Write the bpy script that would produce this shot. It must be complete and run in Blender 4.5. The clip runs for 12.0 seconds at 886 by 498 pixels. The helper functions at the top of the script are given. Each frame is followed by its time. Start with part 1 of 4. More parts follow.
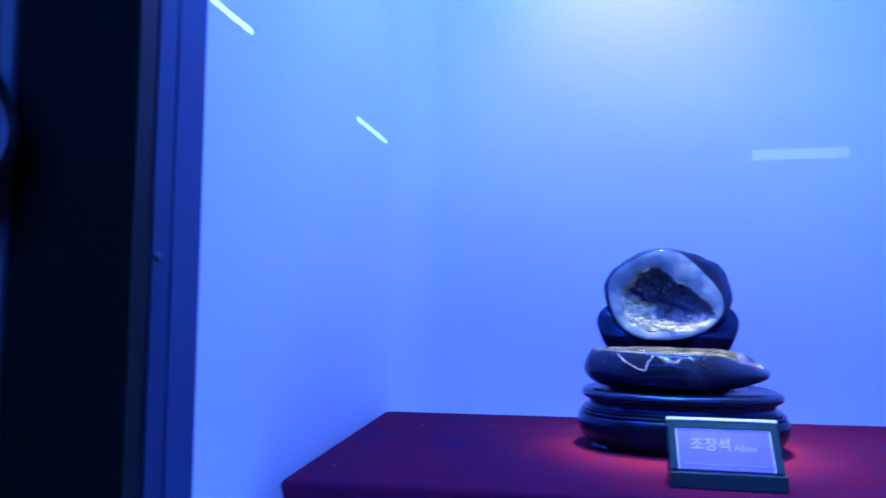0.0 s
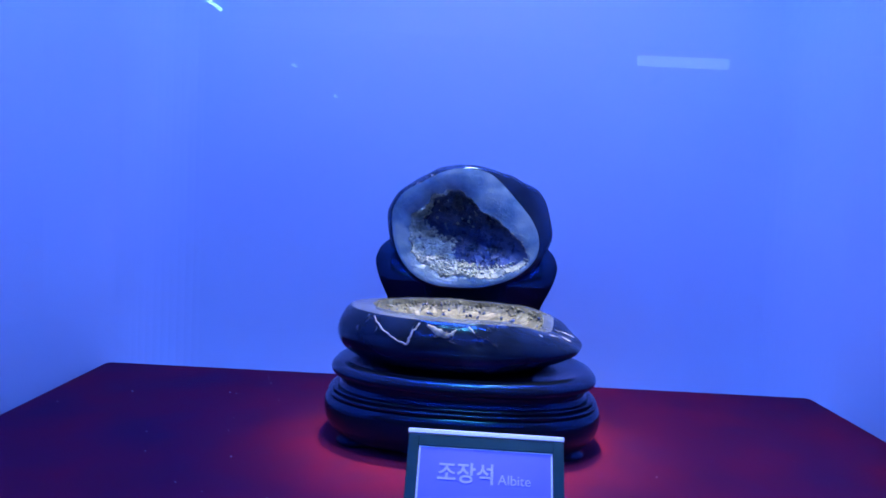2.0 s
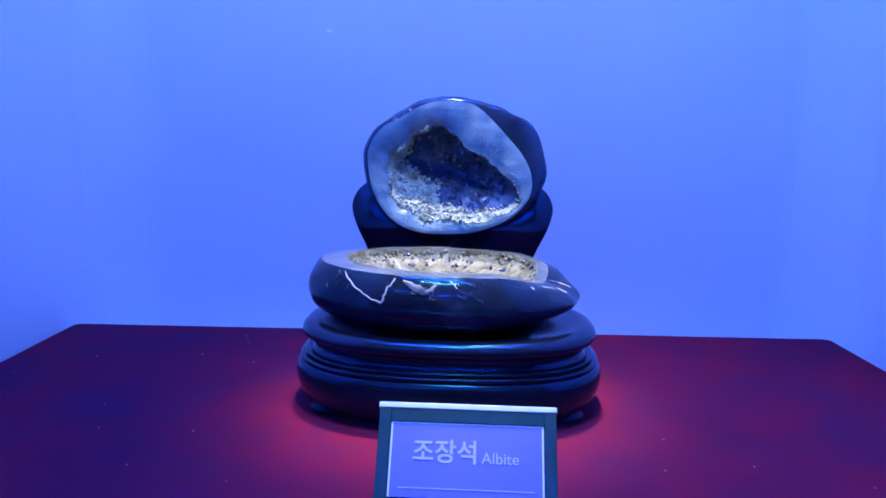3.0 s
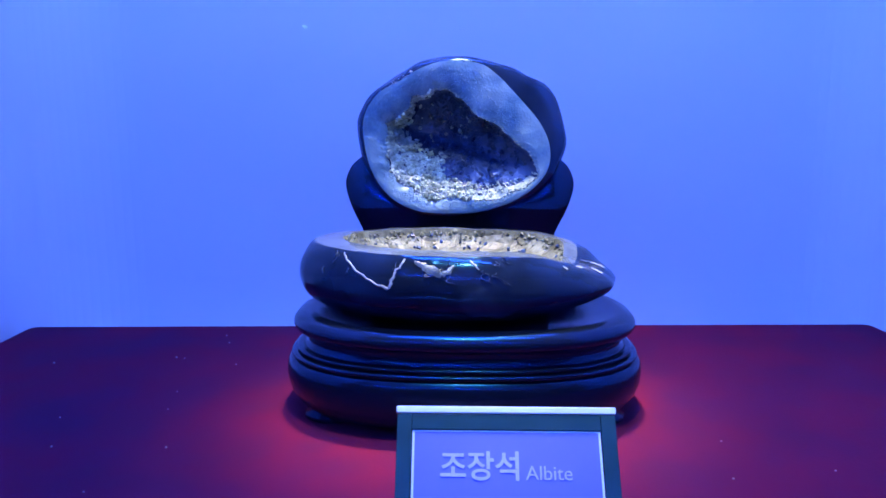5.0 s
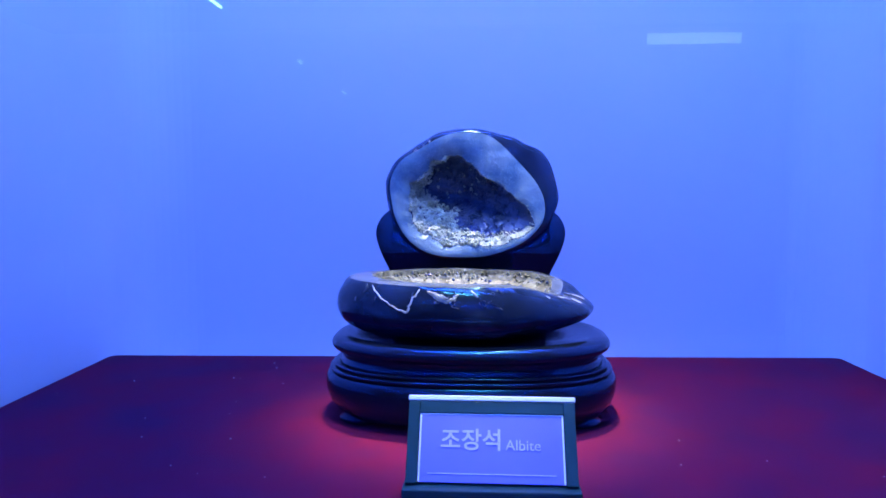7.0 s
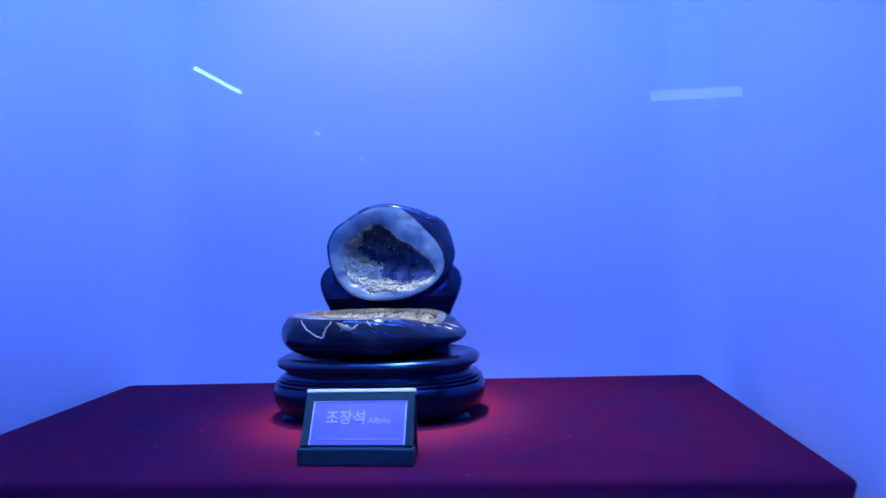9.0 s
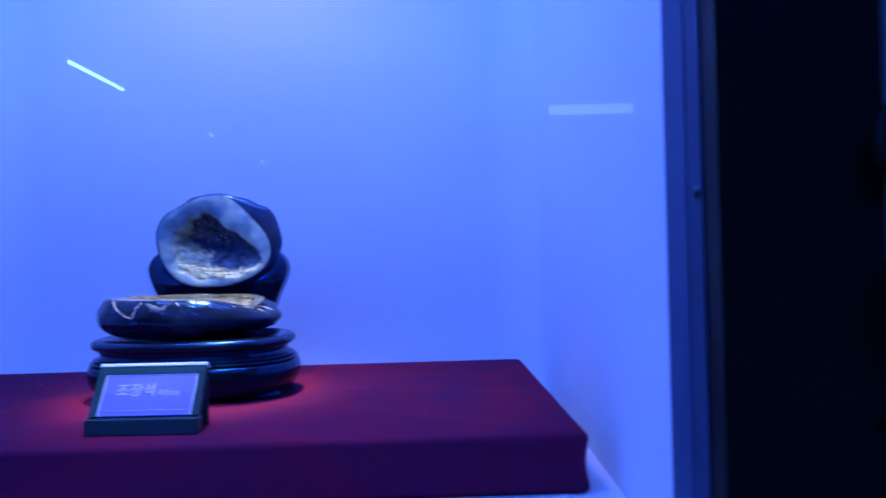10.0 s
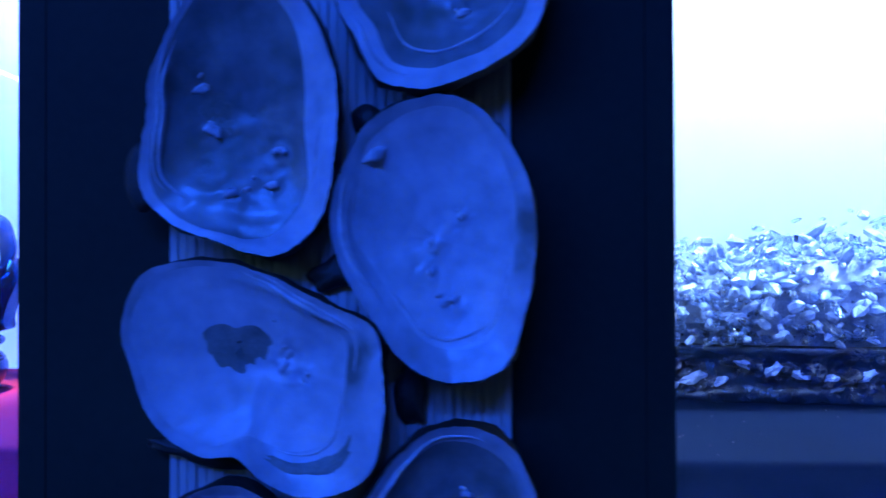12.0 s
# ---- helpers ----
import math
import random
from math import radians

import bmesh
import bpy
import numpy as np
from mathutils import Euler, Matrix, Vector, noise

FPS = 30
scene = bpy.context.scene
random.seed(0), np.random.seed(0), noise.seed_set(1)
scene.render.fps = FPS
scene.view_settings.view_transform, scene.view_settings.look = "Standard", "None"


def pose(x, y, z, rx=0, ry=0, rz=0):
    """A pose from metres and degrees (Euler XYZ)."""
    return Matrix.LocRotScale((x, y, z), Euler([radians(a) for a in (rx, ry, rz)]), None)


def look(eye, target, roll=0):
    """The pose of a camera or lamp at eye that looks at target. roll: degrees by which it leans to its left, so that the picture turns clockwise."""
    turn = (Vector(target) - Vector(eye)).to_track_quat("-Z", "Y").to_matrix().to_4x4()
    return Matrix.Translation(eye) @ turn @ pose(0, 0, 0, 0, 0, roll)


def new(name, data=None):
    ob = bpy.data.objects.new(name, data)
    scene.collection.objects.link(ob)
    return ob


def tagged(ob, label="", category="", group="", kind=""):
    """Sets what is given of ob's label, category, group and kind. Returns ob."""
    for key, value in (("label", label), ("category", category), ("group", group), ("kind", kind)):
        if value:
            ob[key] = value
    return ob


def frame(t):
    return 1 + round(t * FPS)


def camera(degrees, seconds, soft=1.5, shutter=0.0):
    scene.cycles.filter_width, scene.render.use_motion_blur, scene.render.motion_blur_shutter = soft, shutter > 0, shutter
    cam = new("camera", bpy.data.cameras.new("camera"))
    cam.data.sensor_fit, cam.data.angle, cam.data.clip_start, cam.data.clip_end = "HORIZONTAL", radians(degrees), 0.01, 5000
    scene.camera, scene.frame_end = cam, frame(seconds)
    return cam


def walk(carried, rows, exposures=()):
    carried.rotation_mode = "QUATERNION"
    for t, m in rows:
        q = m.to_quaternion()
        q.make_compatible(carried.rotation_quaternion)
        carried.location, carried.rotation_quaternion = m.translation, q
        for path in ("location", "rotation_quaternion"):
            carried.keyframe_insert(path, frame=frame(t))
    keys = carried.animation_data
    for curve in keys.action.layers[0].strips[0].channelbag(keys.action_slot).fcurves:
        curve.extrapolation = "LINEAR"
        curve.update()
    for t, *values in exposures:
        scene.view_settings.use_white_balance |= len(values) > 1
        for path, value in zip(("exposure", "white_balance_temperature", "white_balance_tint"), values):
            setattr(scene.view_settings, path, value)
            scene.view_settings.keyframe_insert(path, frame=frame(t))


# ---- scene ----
# ---------------------------------------------------------------- camera
cam = camera(64.6, 12.0, soft=1.5, shutter=0.4)
PATH = [
    (0, (-0.117, -0.231, 1.348), (-0.501, 1.726, 1.494), 0.4),
    (0.5, (-0.112, -0.149, 1.387), (-0.269, 1.844, 1.45), 1.7),
    (1, (-0.099, -0.081, 1.387), (-0.157, 1.918, 1.406), 3.5),
    (1.5, (-0.052, 0.005, 1.39), (-0.073, 2.003, 1.305), 3.6),
    (2, (0.014, 0.092, 1.393), (-0.058, 2.085, 1.244), 3.0),
    (2.5, (0.043, 0.135, 1.392), (-0.071, 2.115, 1.135), 2.1),
    (3, (0.036, 0.169, 1.395), (-0.051, 2.139, 1.065), 1.1),
    (5, (0.006, 0.251, 1.362), (-0.02, 2.224, 1.038), 0.2),
    (5.5, (0.01, 0.24, 1.369), (-0.003, 2.213, 1.044), -0.2),
    (6, (0.012, 0.203, 1.368), (-0.008, 2.183, 1.086), -0.0),
    (6.5, (0.039, 0.167, 1.362), (-0.052, 2.152, 1.135), -0.2),
    (7, (0.032, 0.123, 1.362), (-0.095, 2.112, 1.199), -0.1),
    (9, (0.21, -0.112, 1.364), (-0.023, 1.875, 1.36), -1.9),
    (9.5, (0.276, -0.156, 1.342), (0.119, 1.838, 1.364), -1.9),
    (10, (0.353, -0.159, 1.329), (0.35, 1.841, 1.348), -1.3),
    (10.5, (0.484, -0.15, 1.328), (0.543, 1.849, 1.347), 0.1),
    (11, (0.578, -0.142, 1.342), (0.655, 1.857, 1.351), 0.4),
    (11.5, (0.691, -0.155, 1.342), (0.719, 1.845, 1.373), -0.1),
    (12, (0.816, -0.169, 1.344), (0.742, 1.83, 1.361), -0.2),
]
EXPOSURES = [(0.0, 0.28), (0.5, -0.14), (1.0, -0.28), (1.5, -0.35), (2.0, -0.31), (2.5, -0.18), (3.0, 0.02), (5.0, 0.07), (7.0, 0.05), (9.0, -0.12), (9.5, -0.14), (10.0, -0.12), (10.5, 0.10), (11.0, 0.65), (11.5, 1.33), (12.0, 1.85)]
walk(cam, [(t, look(eye, aim, roll)) for t, eye, aim, roll in PATH], EXPOSURES)

# ---------------------------------------------------------------- light
world = bpy.data.worlds.new("dim_gallery")
scene.world = world
world.use_nodes = True
world.node_tree.nodes["Background"].inputs[0].default_value = (0.01, 0.03, 0.16, 1)
world.node_tree.nodes["Background"].inputs[1].default_value = 0.05


def lamp(name, kind, energy, colour, m, **settings):
    data = bpy.data.lights.new(name, kind)
    data.energy, data.color = energy, colour
    if kind == "AREA":
        data.shape, data.size, data.size_y = "RECTANGLE", settings["size"], settings["size_y"]
    if kind == "SPOT":
        data.spot_size, data.spot_blend, data.shadow_soft_size = radians(settings["angle"]), settings["blend"], settings["radius"]
    ob = new(name, data)
    ob.matrix_world = m
    return ob


BLUE = (0.060, 0.180, 1.0)
lamp("case_flood_light", "AREA", 6.8, (0.062, 0.152, 1.0), pose(0.008, 0.92, 2.18), size=0.8, size_y=0.12)
lamp("case_front_light", "AREA", 9.0, BLUE, pose(0.008, 0.56, 2.10, 18), size=0.62, size_y=0.02)
lamp("case_wash_light", "SPOT", 2.5, (1.0, 0.52, 0.9), look((0.0, 0.86, 2.18), (0.0, 1.13, 1.84)), angle=95, blend=1.0, radius=0.03)
lamp("case_spot_light", "SPOT", 105.0, (1.0, 0.84, 0.60), look((0.02, 0.785, 2.185), (0.026, 0.785, 1.16)), angle=23, blend=1.0, radius=0.02)
# Wide spot added to spread the pool on the velvet; no such fixture known.
lamp("case_pool_fill_light", "SPOT", 21.0, (1.0, 0.80, 0.62), look((0.08, 0.785, 2.185), (0.16, 0.735, 1.16)), angle=45, blend=1.0, radius=0.02)
lamp("case_front_spot_light", "SPOT", 26.0, (0.86, 0.98, 0.90), look((0.03, 0.375, 2.13), (0.02, 0.76, 1.26)), angle=32, blend=1.0, radius=0.012)
lamp("next_case_flood_light", "AREA", 15.0, (0.31, 0.52, 1.0), pose(1.45, 1.04, 2.16), size=0.85, size_y=0.08)
lamp("previous_case_flood_light", "AREA", 8.0, BLUE, pose(-1.43, 0.90, 2.16), size=0.8, size_y=0.2)
# Unseen blue fill added to brighten the panels and shells; no source is known.
lamp("gallery_fill_light", "AREA", 46.0, (0.012, 0.095, 1.0), pose(-0.5, -1.75, 2.85, 48), size=3.2, size_y=0.12)


# ---------------------------------------------------------------- materials
def material(name, low, high, rough=0.6, scale=20.0, bump=0.1, metal=0.0, fine=8.0, coat=0.0, spec=0.5, stretch=(1, 1, 1), stain=None, depth=0.002, sheen=0.0, tint=None):
    """Two scales of mottling between two colours, with fine relief."""
    m = bpy.data.materials.new(name)
    m.use_nodes = True
    t = m.node_tree
    b = t.nodes["Principled BSDF"]
    co = t.nodes.new("ShaderNodeTexCoord")
    mp = t.nodes.new("ShaderNodeMapping")
    mp.inputs["Scale"].default_value = stretch
    t.links.new(co.outputs["Object"], mp.inputs[0])
    n1 = t.nodes.new("ShaderNodeTexNoise")
    n1.inputs["Scale"].default_value, n1.inputs["Detail"].default_value = scale, 6
    n2 = t.nodes.new("ShaderNodeTexNoise")
    n2.inputs["Scale"].default_value, n2.inputs["Detail"].default_value = scale * fine, 4
    for n in (n1, n2):
        t.links.new(mp.outputs[0], n.inputs["Vector"])
    mix = t.nodes.new("ShaderNodeMath")
    mix.operation = "MULTIPLY_ADD"
    mix.inputs[1].default_value = 0.35
    t.links.new(n2.outputs[0], mix.inputs[0])
    t.links.new(n1.outputs[0], mix.inputs[2])
    ramp = t.nodes.new("ShaderNodeValToRGB")
    ramp.color_ramp.elements[0].position, ramp.color_ramp.elements[1].position = 0.42, 0.92
    ramp.color_ramp.elements[0].color, ramp.color_ramp.elements[1].color = (*low, 1), (*high, 1)
    t.links.new(mix.outputs[0], ramp.inputs[0])
    out = ramp.outputs[0]
    if stain:
        n3 = t.nodes.new("ShaderNodeTexNoise")
        n3.inputs["Scale"].default_value, n3.inputs["Detail"].default_value = stain[1], 3
        t.links.new(co.outputs["Object"], n3.inputs["Vector"])
        r3 = t.nodes.new("ShaderNodeValToRGB")
        r3.color_ramp.elements[0].position, r3.color_ramp.elements[1].position = stain[2], stain[3]
        t.links.new(n3.outputs[0], r3.inputs[0])
        mx = t.nodes.new("ShaderNodeMix")
        mx.data_type = "RGBA"
        t.links.new(r3.outputs[0], mx.inputs["Factor"])
        t.links.new(out, mx.inputs["A"])
        mx.inputs["B"].default_value = (*stain[0], 1)
        out = mx.outputs["Result"]
    t.links.new(out, b.inputs["Base Color"])
    rr = t.nodes.new("ShaderNodeMapRange")
    rr.inputs["To Min"].default_value, rr.inputs["To Max"].default_value = max(0.02, rough - 0.08), min(1, rough + 0.1)
    t.links.new(n1.outputs[0], rr.inputs[0])
    t.links.new(rr.outputs[0], b.inputs["Roughness"])
    b.inputs["Metallic"].default_value, b.inputs["Coat Weight"].default_value = metal, coat
    b.inputs["Specular IOR Level"].default_value, b.inputs["Coat Roughness"].default_value = spec, 0.06
    b.inputs["Sheen Weight"].default_value = sheen
    if tint:
        b.inputs["Specular Tint"].default_value = (*tint, 1)
    bp = t.nodes.new("ShaderNodeBump")
    bp.inputs["Strength"].default_value, bp.inputs["Distance"].default_value = bump, depth
    t.links.new(mix.outputs[0], bp.inputs["Height"])
    t.links.new(bp.outputs[0], b.inputs["Normal"])
    return m


def glowing(name, colour, strength):
    m = bpy.data.materials.new(name)
    m.use_nodes = True
    b = m.node_tree.nodes["Principled BSDF"]
    b.inputs["Base Color"].default_value = (0.8, 0.8, 0.8, 1)
    b.inputs["Emission Color"].default_value, b.inputs["Emission Strength"].default_value = (*colour, 1), strength
    return m


def clear(name, tint, rough, ior=1.46):
    m = bpy.data.materials.new(name)
    m.use_nodes = True
    b = m.node_tree.nodes["Principled BSDF"]
    b.inputs["Base Color"].default_value = (*tint, 1)
    b.inputs["Transmission Weight"].default_value, b.inputs["Roughness"].default_value, b.inputs["IOR"].default_value = 1.0, rough, ior
    return m


M_CASE = material("white_case_paint", (0.74, 0.74, 0.75), (0.82, 0.82, 0.82), rough=0.55, scale=3, bump=0.05, fine=40, depth=0.0006)
M_PANEL = material("matt_black_panel", (0.016, 0.021, 0.012), (0.030, 0.038, 0.022), rough=0.75, scale=5, bump=0.15, fine=30, depth=0.0006, spec=0.25)
M_TRIM = material("grey_metal_trim", (0.022, 0.050, 0.110), (0.036, 0.075, 0.15), rough=0.6, spec=0.25, scale=12, bump=0.05, fine=20, stretch=(1, 1, 0.05))
M_BLACK = material("black_rubber_trim", (0.008, 0.008, 0.009), (0.014, 0.014, 0.016), rough=0.6, scale=20, bump=0.05, spec=0.2)
M_STEEL = material("zinc_screw", (0.09, 0.10, 0.12), (0.17, 0.18, 0.20), rough=0.35, scale=60, bump=0.05, metal=1.0)
M_FLOOR = material("dark_gallery_floor", (0.03, 0.03, 0.035), (0.06, 0.06, 0.065), rough=0.4, scale=4, bump=0.1, fine=20)
M_ROOM = material("dark_gallery_paint", (0.03, 0.03, 0.04), (0.06, 0.06, 0.07), rough=0.8, scale=2, bump=0.1, fine=25)
M_VELVET = material("red_velvet", (0.076, 0.0088, 0.040), (0.20, 0.0085, 0.034), rough=0.9, scale=15, bump=0.5, fine=30, depth=0.0014, spec=0.05, stain=((0.062, 0.0110, 0.052), 9, 0.36, 0.90))
M_DARKCLOTH = material("black_velvet", (0.0018, 0.0062, 0.018), (0.0050, 0.0115, 0.030), rough=0.85, scale=10, bump=0.3, fine=50, depth=0.001, spec=0.03)
# The blue tint puts a blue sheen into the material and damps red reflections.
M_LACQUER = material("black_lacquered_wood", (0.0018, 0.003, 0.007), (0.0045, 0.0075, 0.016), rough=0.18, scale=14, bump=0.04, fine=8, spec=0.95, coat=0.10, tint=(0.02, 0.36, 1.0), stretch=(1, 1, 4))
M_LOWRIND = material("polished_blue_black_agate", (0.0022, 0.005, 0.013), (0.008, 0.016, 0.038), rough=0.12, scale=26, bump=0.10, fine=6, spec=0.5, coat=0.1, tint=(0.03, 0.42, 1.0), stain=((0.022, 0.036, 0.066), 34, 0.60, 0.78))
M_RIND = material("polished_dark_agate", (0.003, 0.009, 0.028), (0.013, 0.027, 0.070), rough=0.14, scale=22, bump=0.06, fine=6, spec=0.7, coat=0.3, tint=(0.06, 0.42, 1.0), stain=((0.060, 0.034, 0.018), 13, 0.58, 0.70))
M_AGATE = material("pale_banded_agate", (0.024, 0.090, 0.205), (0.145, 0.285, 0.41), rough=0.3, scale=55, bump=0.5, fine=8, spec=0.4, stain=((0.22, 0.335, 0.40), 15, 0.47, 0.68))
M_LOWDRUSE = material("yellowish_drusy_crystal", (0.032, 0.034, 0.020), (0.19, 0.205, 0.145), rough=0.45, scale=80, bump=0.6, fine=4, spec=0.4)
M_DRUSE = material("white_drusy_crystal", (0.12, 0.165, 0.14), (0.42, 0.52, 0.45), rough=0.34, scale=90, bump=0.5, fine=4, spec=0.7)
M_CAVITY = material("dark_crystal_lining", (0.006, 0.017, 0.052), (0.040, 0.080, 0.20), rough=0.28, scale=60, bump=0.6, fine=3, depth=0.003, spec=0.6)
M_VEIN = material("chipped_white_vein", (0.12, 0.155, 0.20), (0.42, 0.47, 0.53), rough=0.5, scale=60, bump=0.4)
M_SMEAR = material("faint_pale_smear", (0.014, 0.028, 0.055), (0.095, 0.135, 0.19), rough=0.3, scale=120, bump=0.3)
M_ACRYL = material("green_edged_acrylic", (0.016, 0.060, 0.066), (0.028, 0.085, 0.092), rough=0.2, scale=10, bump=0.02, spec=0.2)
M_RAIL = material("polished_acrylic_edge", (0.80, 0.92, 0.90), (0.90, 0.97, 0.96), rough=0.2, scale=10, bump=0.02, coat=0.6)
M_CARD = material("violet_blue_card", (0.155, 0.185, 0.80), (0.20, 0.22, 0.85), rough=0.5, scale=10, bump=0.02, fine=30)
M_INK = material("pale_printed_ink", (0.52, 0.54, 0.80), (0.62, 0.63, 0.86), rough=0.5, scale=30, bump=0.0)
M_NACRE = material("mother_of_pearl", (0.36, 0.38, 0.42), (0.88, 0.89, 0.92), rough=0.30, scale=12, bump=0.40, fine=7, coat=0.15, stain=((0.24, 0.23, 0.18), 15, 0.55, 0.78), depth=0.004)
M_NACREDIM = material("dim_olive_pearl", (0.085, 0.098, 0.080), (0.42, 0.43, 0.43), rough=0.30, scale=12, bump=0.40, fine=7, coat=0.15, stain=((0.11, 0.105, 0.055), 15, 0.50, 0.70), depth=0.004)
M_LIP = material("dull_shell_margin", (0.30, 0.32, 0.36), (0.80, 0.81, 0.84), rough=0.32, scale=16, bump=0.45, fine=6, coat=0.15, stain=((0.22, 0.22, 0.19), 24, 0.52, 0.70))
M_SCAR = material("olive_brown_scar", (0.17, 0.17, 0.14), (0.34, 0.33, 0.29), rough=0.45, scale=60, bump=0.3)
M_HUSK = material("dark_shell_outside", (0.012, 0.010, 0.007), (0.05, 0.04, 0.025), rough=0.55, scale=40, bump=0.5)
M_BOARD = material("pale_reeded_board", (0.46, 0.45, 0.43), (0.66, 0.64, 0.60), rough=0.55, scale=22, bump=0.3, fine=6, stretch=(4, 1, 0.4))
M_QUARTZ = clear("clear_quartz", (0.66, 0.80, 1.0), 0.08, 1.5)
M_MILK = material("milky_quartz", (0.13, 0.19, 0.33), (0.47, 0.57, 0.75), rough=0.25, scale=40, bump=0.2, coat=0.3)
M_PALEAGATE = material("pale_polished_agate", (0.045, 0.062, 0.080), (0.12, 0.15, 0.18), rough=0.22, scale=30, bump=0.1, coat=0.3)
M_PEARL = material("blister_pearl", (0.45, 0.46, 0.48), (0.85, 0.85, 0.87), rough=0.12, scale=70, bump=0.4, coat=0.8)
M_OBSIDIAN = material("dark_glassy_stone", (0.004, 0.010, 0.030), (0.018, 0.036, 0.080), rough=0.07, scale=40, bump=0.8, depth=0.004, coat=0.9)
M_MILKDARK = material("grey_quartz_mass", (0.05, 0.075, 0.13), (0.24, 0.29, 0.40), rough=0.2, scale=40, bump=0.4, coat=0.4)
M_GLASS = clear("case_glass", (1, 1, 1), 0.0, 1.5)
M_TUBE = glowing("lit_tube", (0.35, 0.80, 1.0), 22.0)
M_TUBEDIM = glowing("dimmer_lit_tube", (0.35, 0.80, 1.0), 9.0)
M_BAR = glowing("lit_diffuser", (0.40, 0.62, 1.0), 2.6)


# ---------------------------------------------------------------- building helpers
def part(name, bm, mat, parent=None, label="", smooth=False, bevel=0.0):
    me = bpy.data.meshes.new(name)
    bmesh.ops.recalc_face_normals(bm, faces=bm.faces)
    bm.to_mesh(me)
    bm.free()
    me.materials.append(mat)
    for p in me.polygons:
        p.use_smooth = smooth
    ob = new(name, me)
    if parent:
        ob.parent = parent
    if label:
        ob["label"] = label
    if bevel:
        mod = ob.modifiers.new("edge", "BEVEL")
        mod.width, mod.segments, mod.limit_method = bevel, 3, "ANGLE"
    return ob


def thing(name, x, y, z, label, category, group="", kind=""):
    ob = new(name)
    ob.location = (x, y, z)
    ob.empty_display_size = 0.05
    return tagged(ob, label, category, group, kind)


def box(x0, x1, y0, y1, z0, z1, bm=None):
    bm = bm or bmesh.new()
    bmesh.ops.create_cube(bm, size=1, matrix=Matrix.Translation(((x0 + x1) / 2, (y0 + y1) / 2, (z0 + z1) / 2)) @ Matrix.Diagonal((x1 - x0, y1 - y0, z1 - z0, 1)))
    return bm


def setting(name, x0, x1, y0, y1, z0, z1, mat, label, category):
    return tagged(part(name, box(x0, x1, y0, y1, z0, z1), mat), label, category, kind="structure")


def grid(rows, closed_u=True, cap0=False, cap1=False, bm=None):
    """A skin over rows of points; each row is a ring where closed_u is set."""
    bm = bm or bmesh.new()
    vs = [[bm.verts.new(p) for p in row] for row in rows]
    n = len(rows[0])
    for a, b in zip(vs, vs[1:]):
        for i in range(n if closed_u else n - 1):
            j = (i + 1) % n
            bm.faces.new((a[i], a[j], b[j], b[i]))
    if cap0:
        bm.faces.new(vs[0][::-1])
    if cap1:
        bm.faces.new(vs[-1])
    return bm


def around(values, a):
    """A smooth closed curve through evenly spaced values, at the angle a in turns."""
    n = len(values)
    f = (a % 1.0) * n
    i = int(f)
    f -= i
    p0, p1, p2, p3 = (values[(i + k) % n] for k in (-1, 0, 1, 2))
    return p1 + 0.5 * f * (p2 - p0 + f * (2 * p0 - 5 * p1 + 4 * p2 - p3 + f * (3 * (p1 - p2) + p3 - p0)))


def rod(p, q, r, bm=None, sides=10, r2=None):
    bm = bm or bmesh.new()
    p, q = Vector(p), Vector(q)
    m = Matrix.Translation((p + q) / 2) @ (q - p).to_track_quat("Z", "Y").to_matrix().to_4x4()
    bmesh.ops.create_cone(bm, cap_ends=True, segments=sides, radius1=r, radius2=r if r2 is None else r2, depth=(q - p).length, matrix=m)
    return bm


# ---------------------------------------------------------------- setting
XL, XR = -0.472, 0.524           # sides of the main case
PF, GY, BACK = 0.275, 0.326, 1.13  # panel front, glass, back of the cases
LEDGE, CTOP = 1.09, 2.2
COVE = 0.085                    # rounded back corners of the cases
W2 = 0.945                   # next case begins
W2E = W2 + 1.03
W0 = XL - 0.42                   # previous case ends
W0S = W0 - 1.03

setting("floor", -4.2, 5.2, -6.2, PF, -0.1, 0.0, M_FLOOR, "dark polished gallery floor", "floor")
setting("ceiling", -4.2, 5.2, -6.2, PF + 1.2, 2.9, 3.0, M_ROOM, "dark painted gallery ceiling", "ceiling")
setting("wall_south", -4.2, 5.2, -6.3, -6.2, 0, 2.9, M_ROOM, "dark painted gallery wall", "wall")
setting("wall_west", -4.3, -4.2, -6.2, PF, 0, 2.9, M_ROOM, "dark painted gallery wall", "wall")
setting("wall_east", 5.2, 5.3, -6.2, PF, 0, 2.9, M_ROOM, "dark painted gallery wall", "wall")
setting("wall_north_base", -4.2, 5.2, PF, PF + 0.08, 0, LEDGE - 0.04, M_PANEL, "matt black wall under the display cases", "wall")
setting("wall_north_top", -4.2, 5.2, PF, PF + 0.08, CTOP - 0.12, 2.9, M_PANEL, "matt black wall above the display cases", "wall")

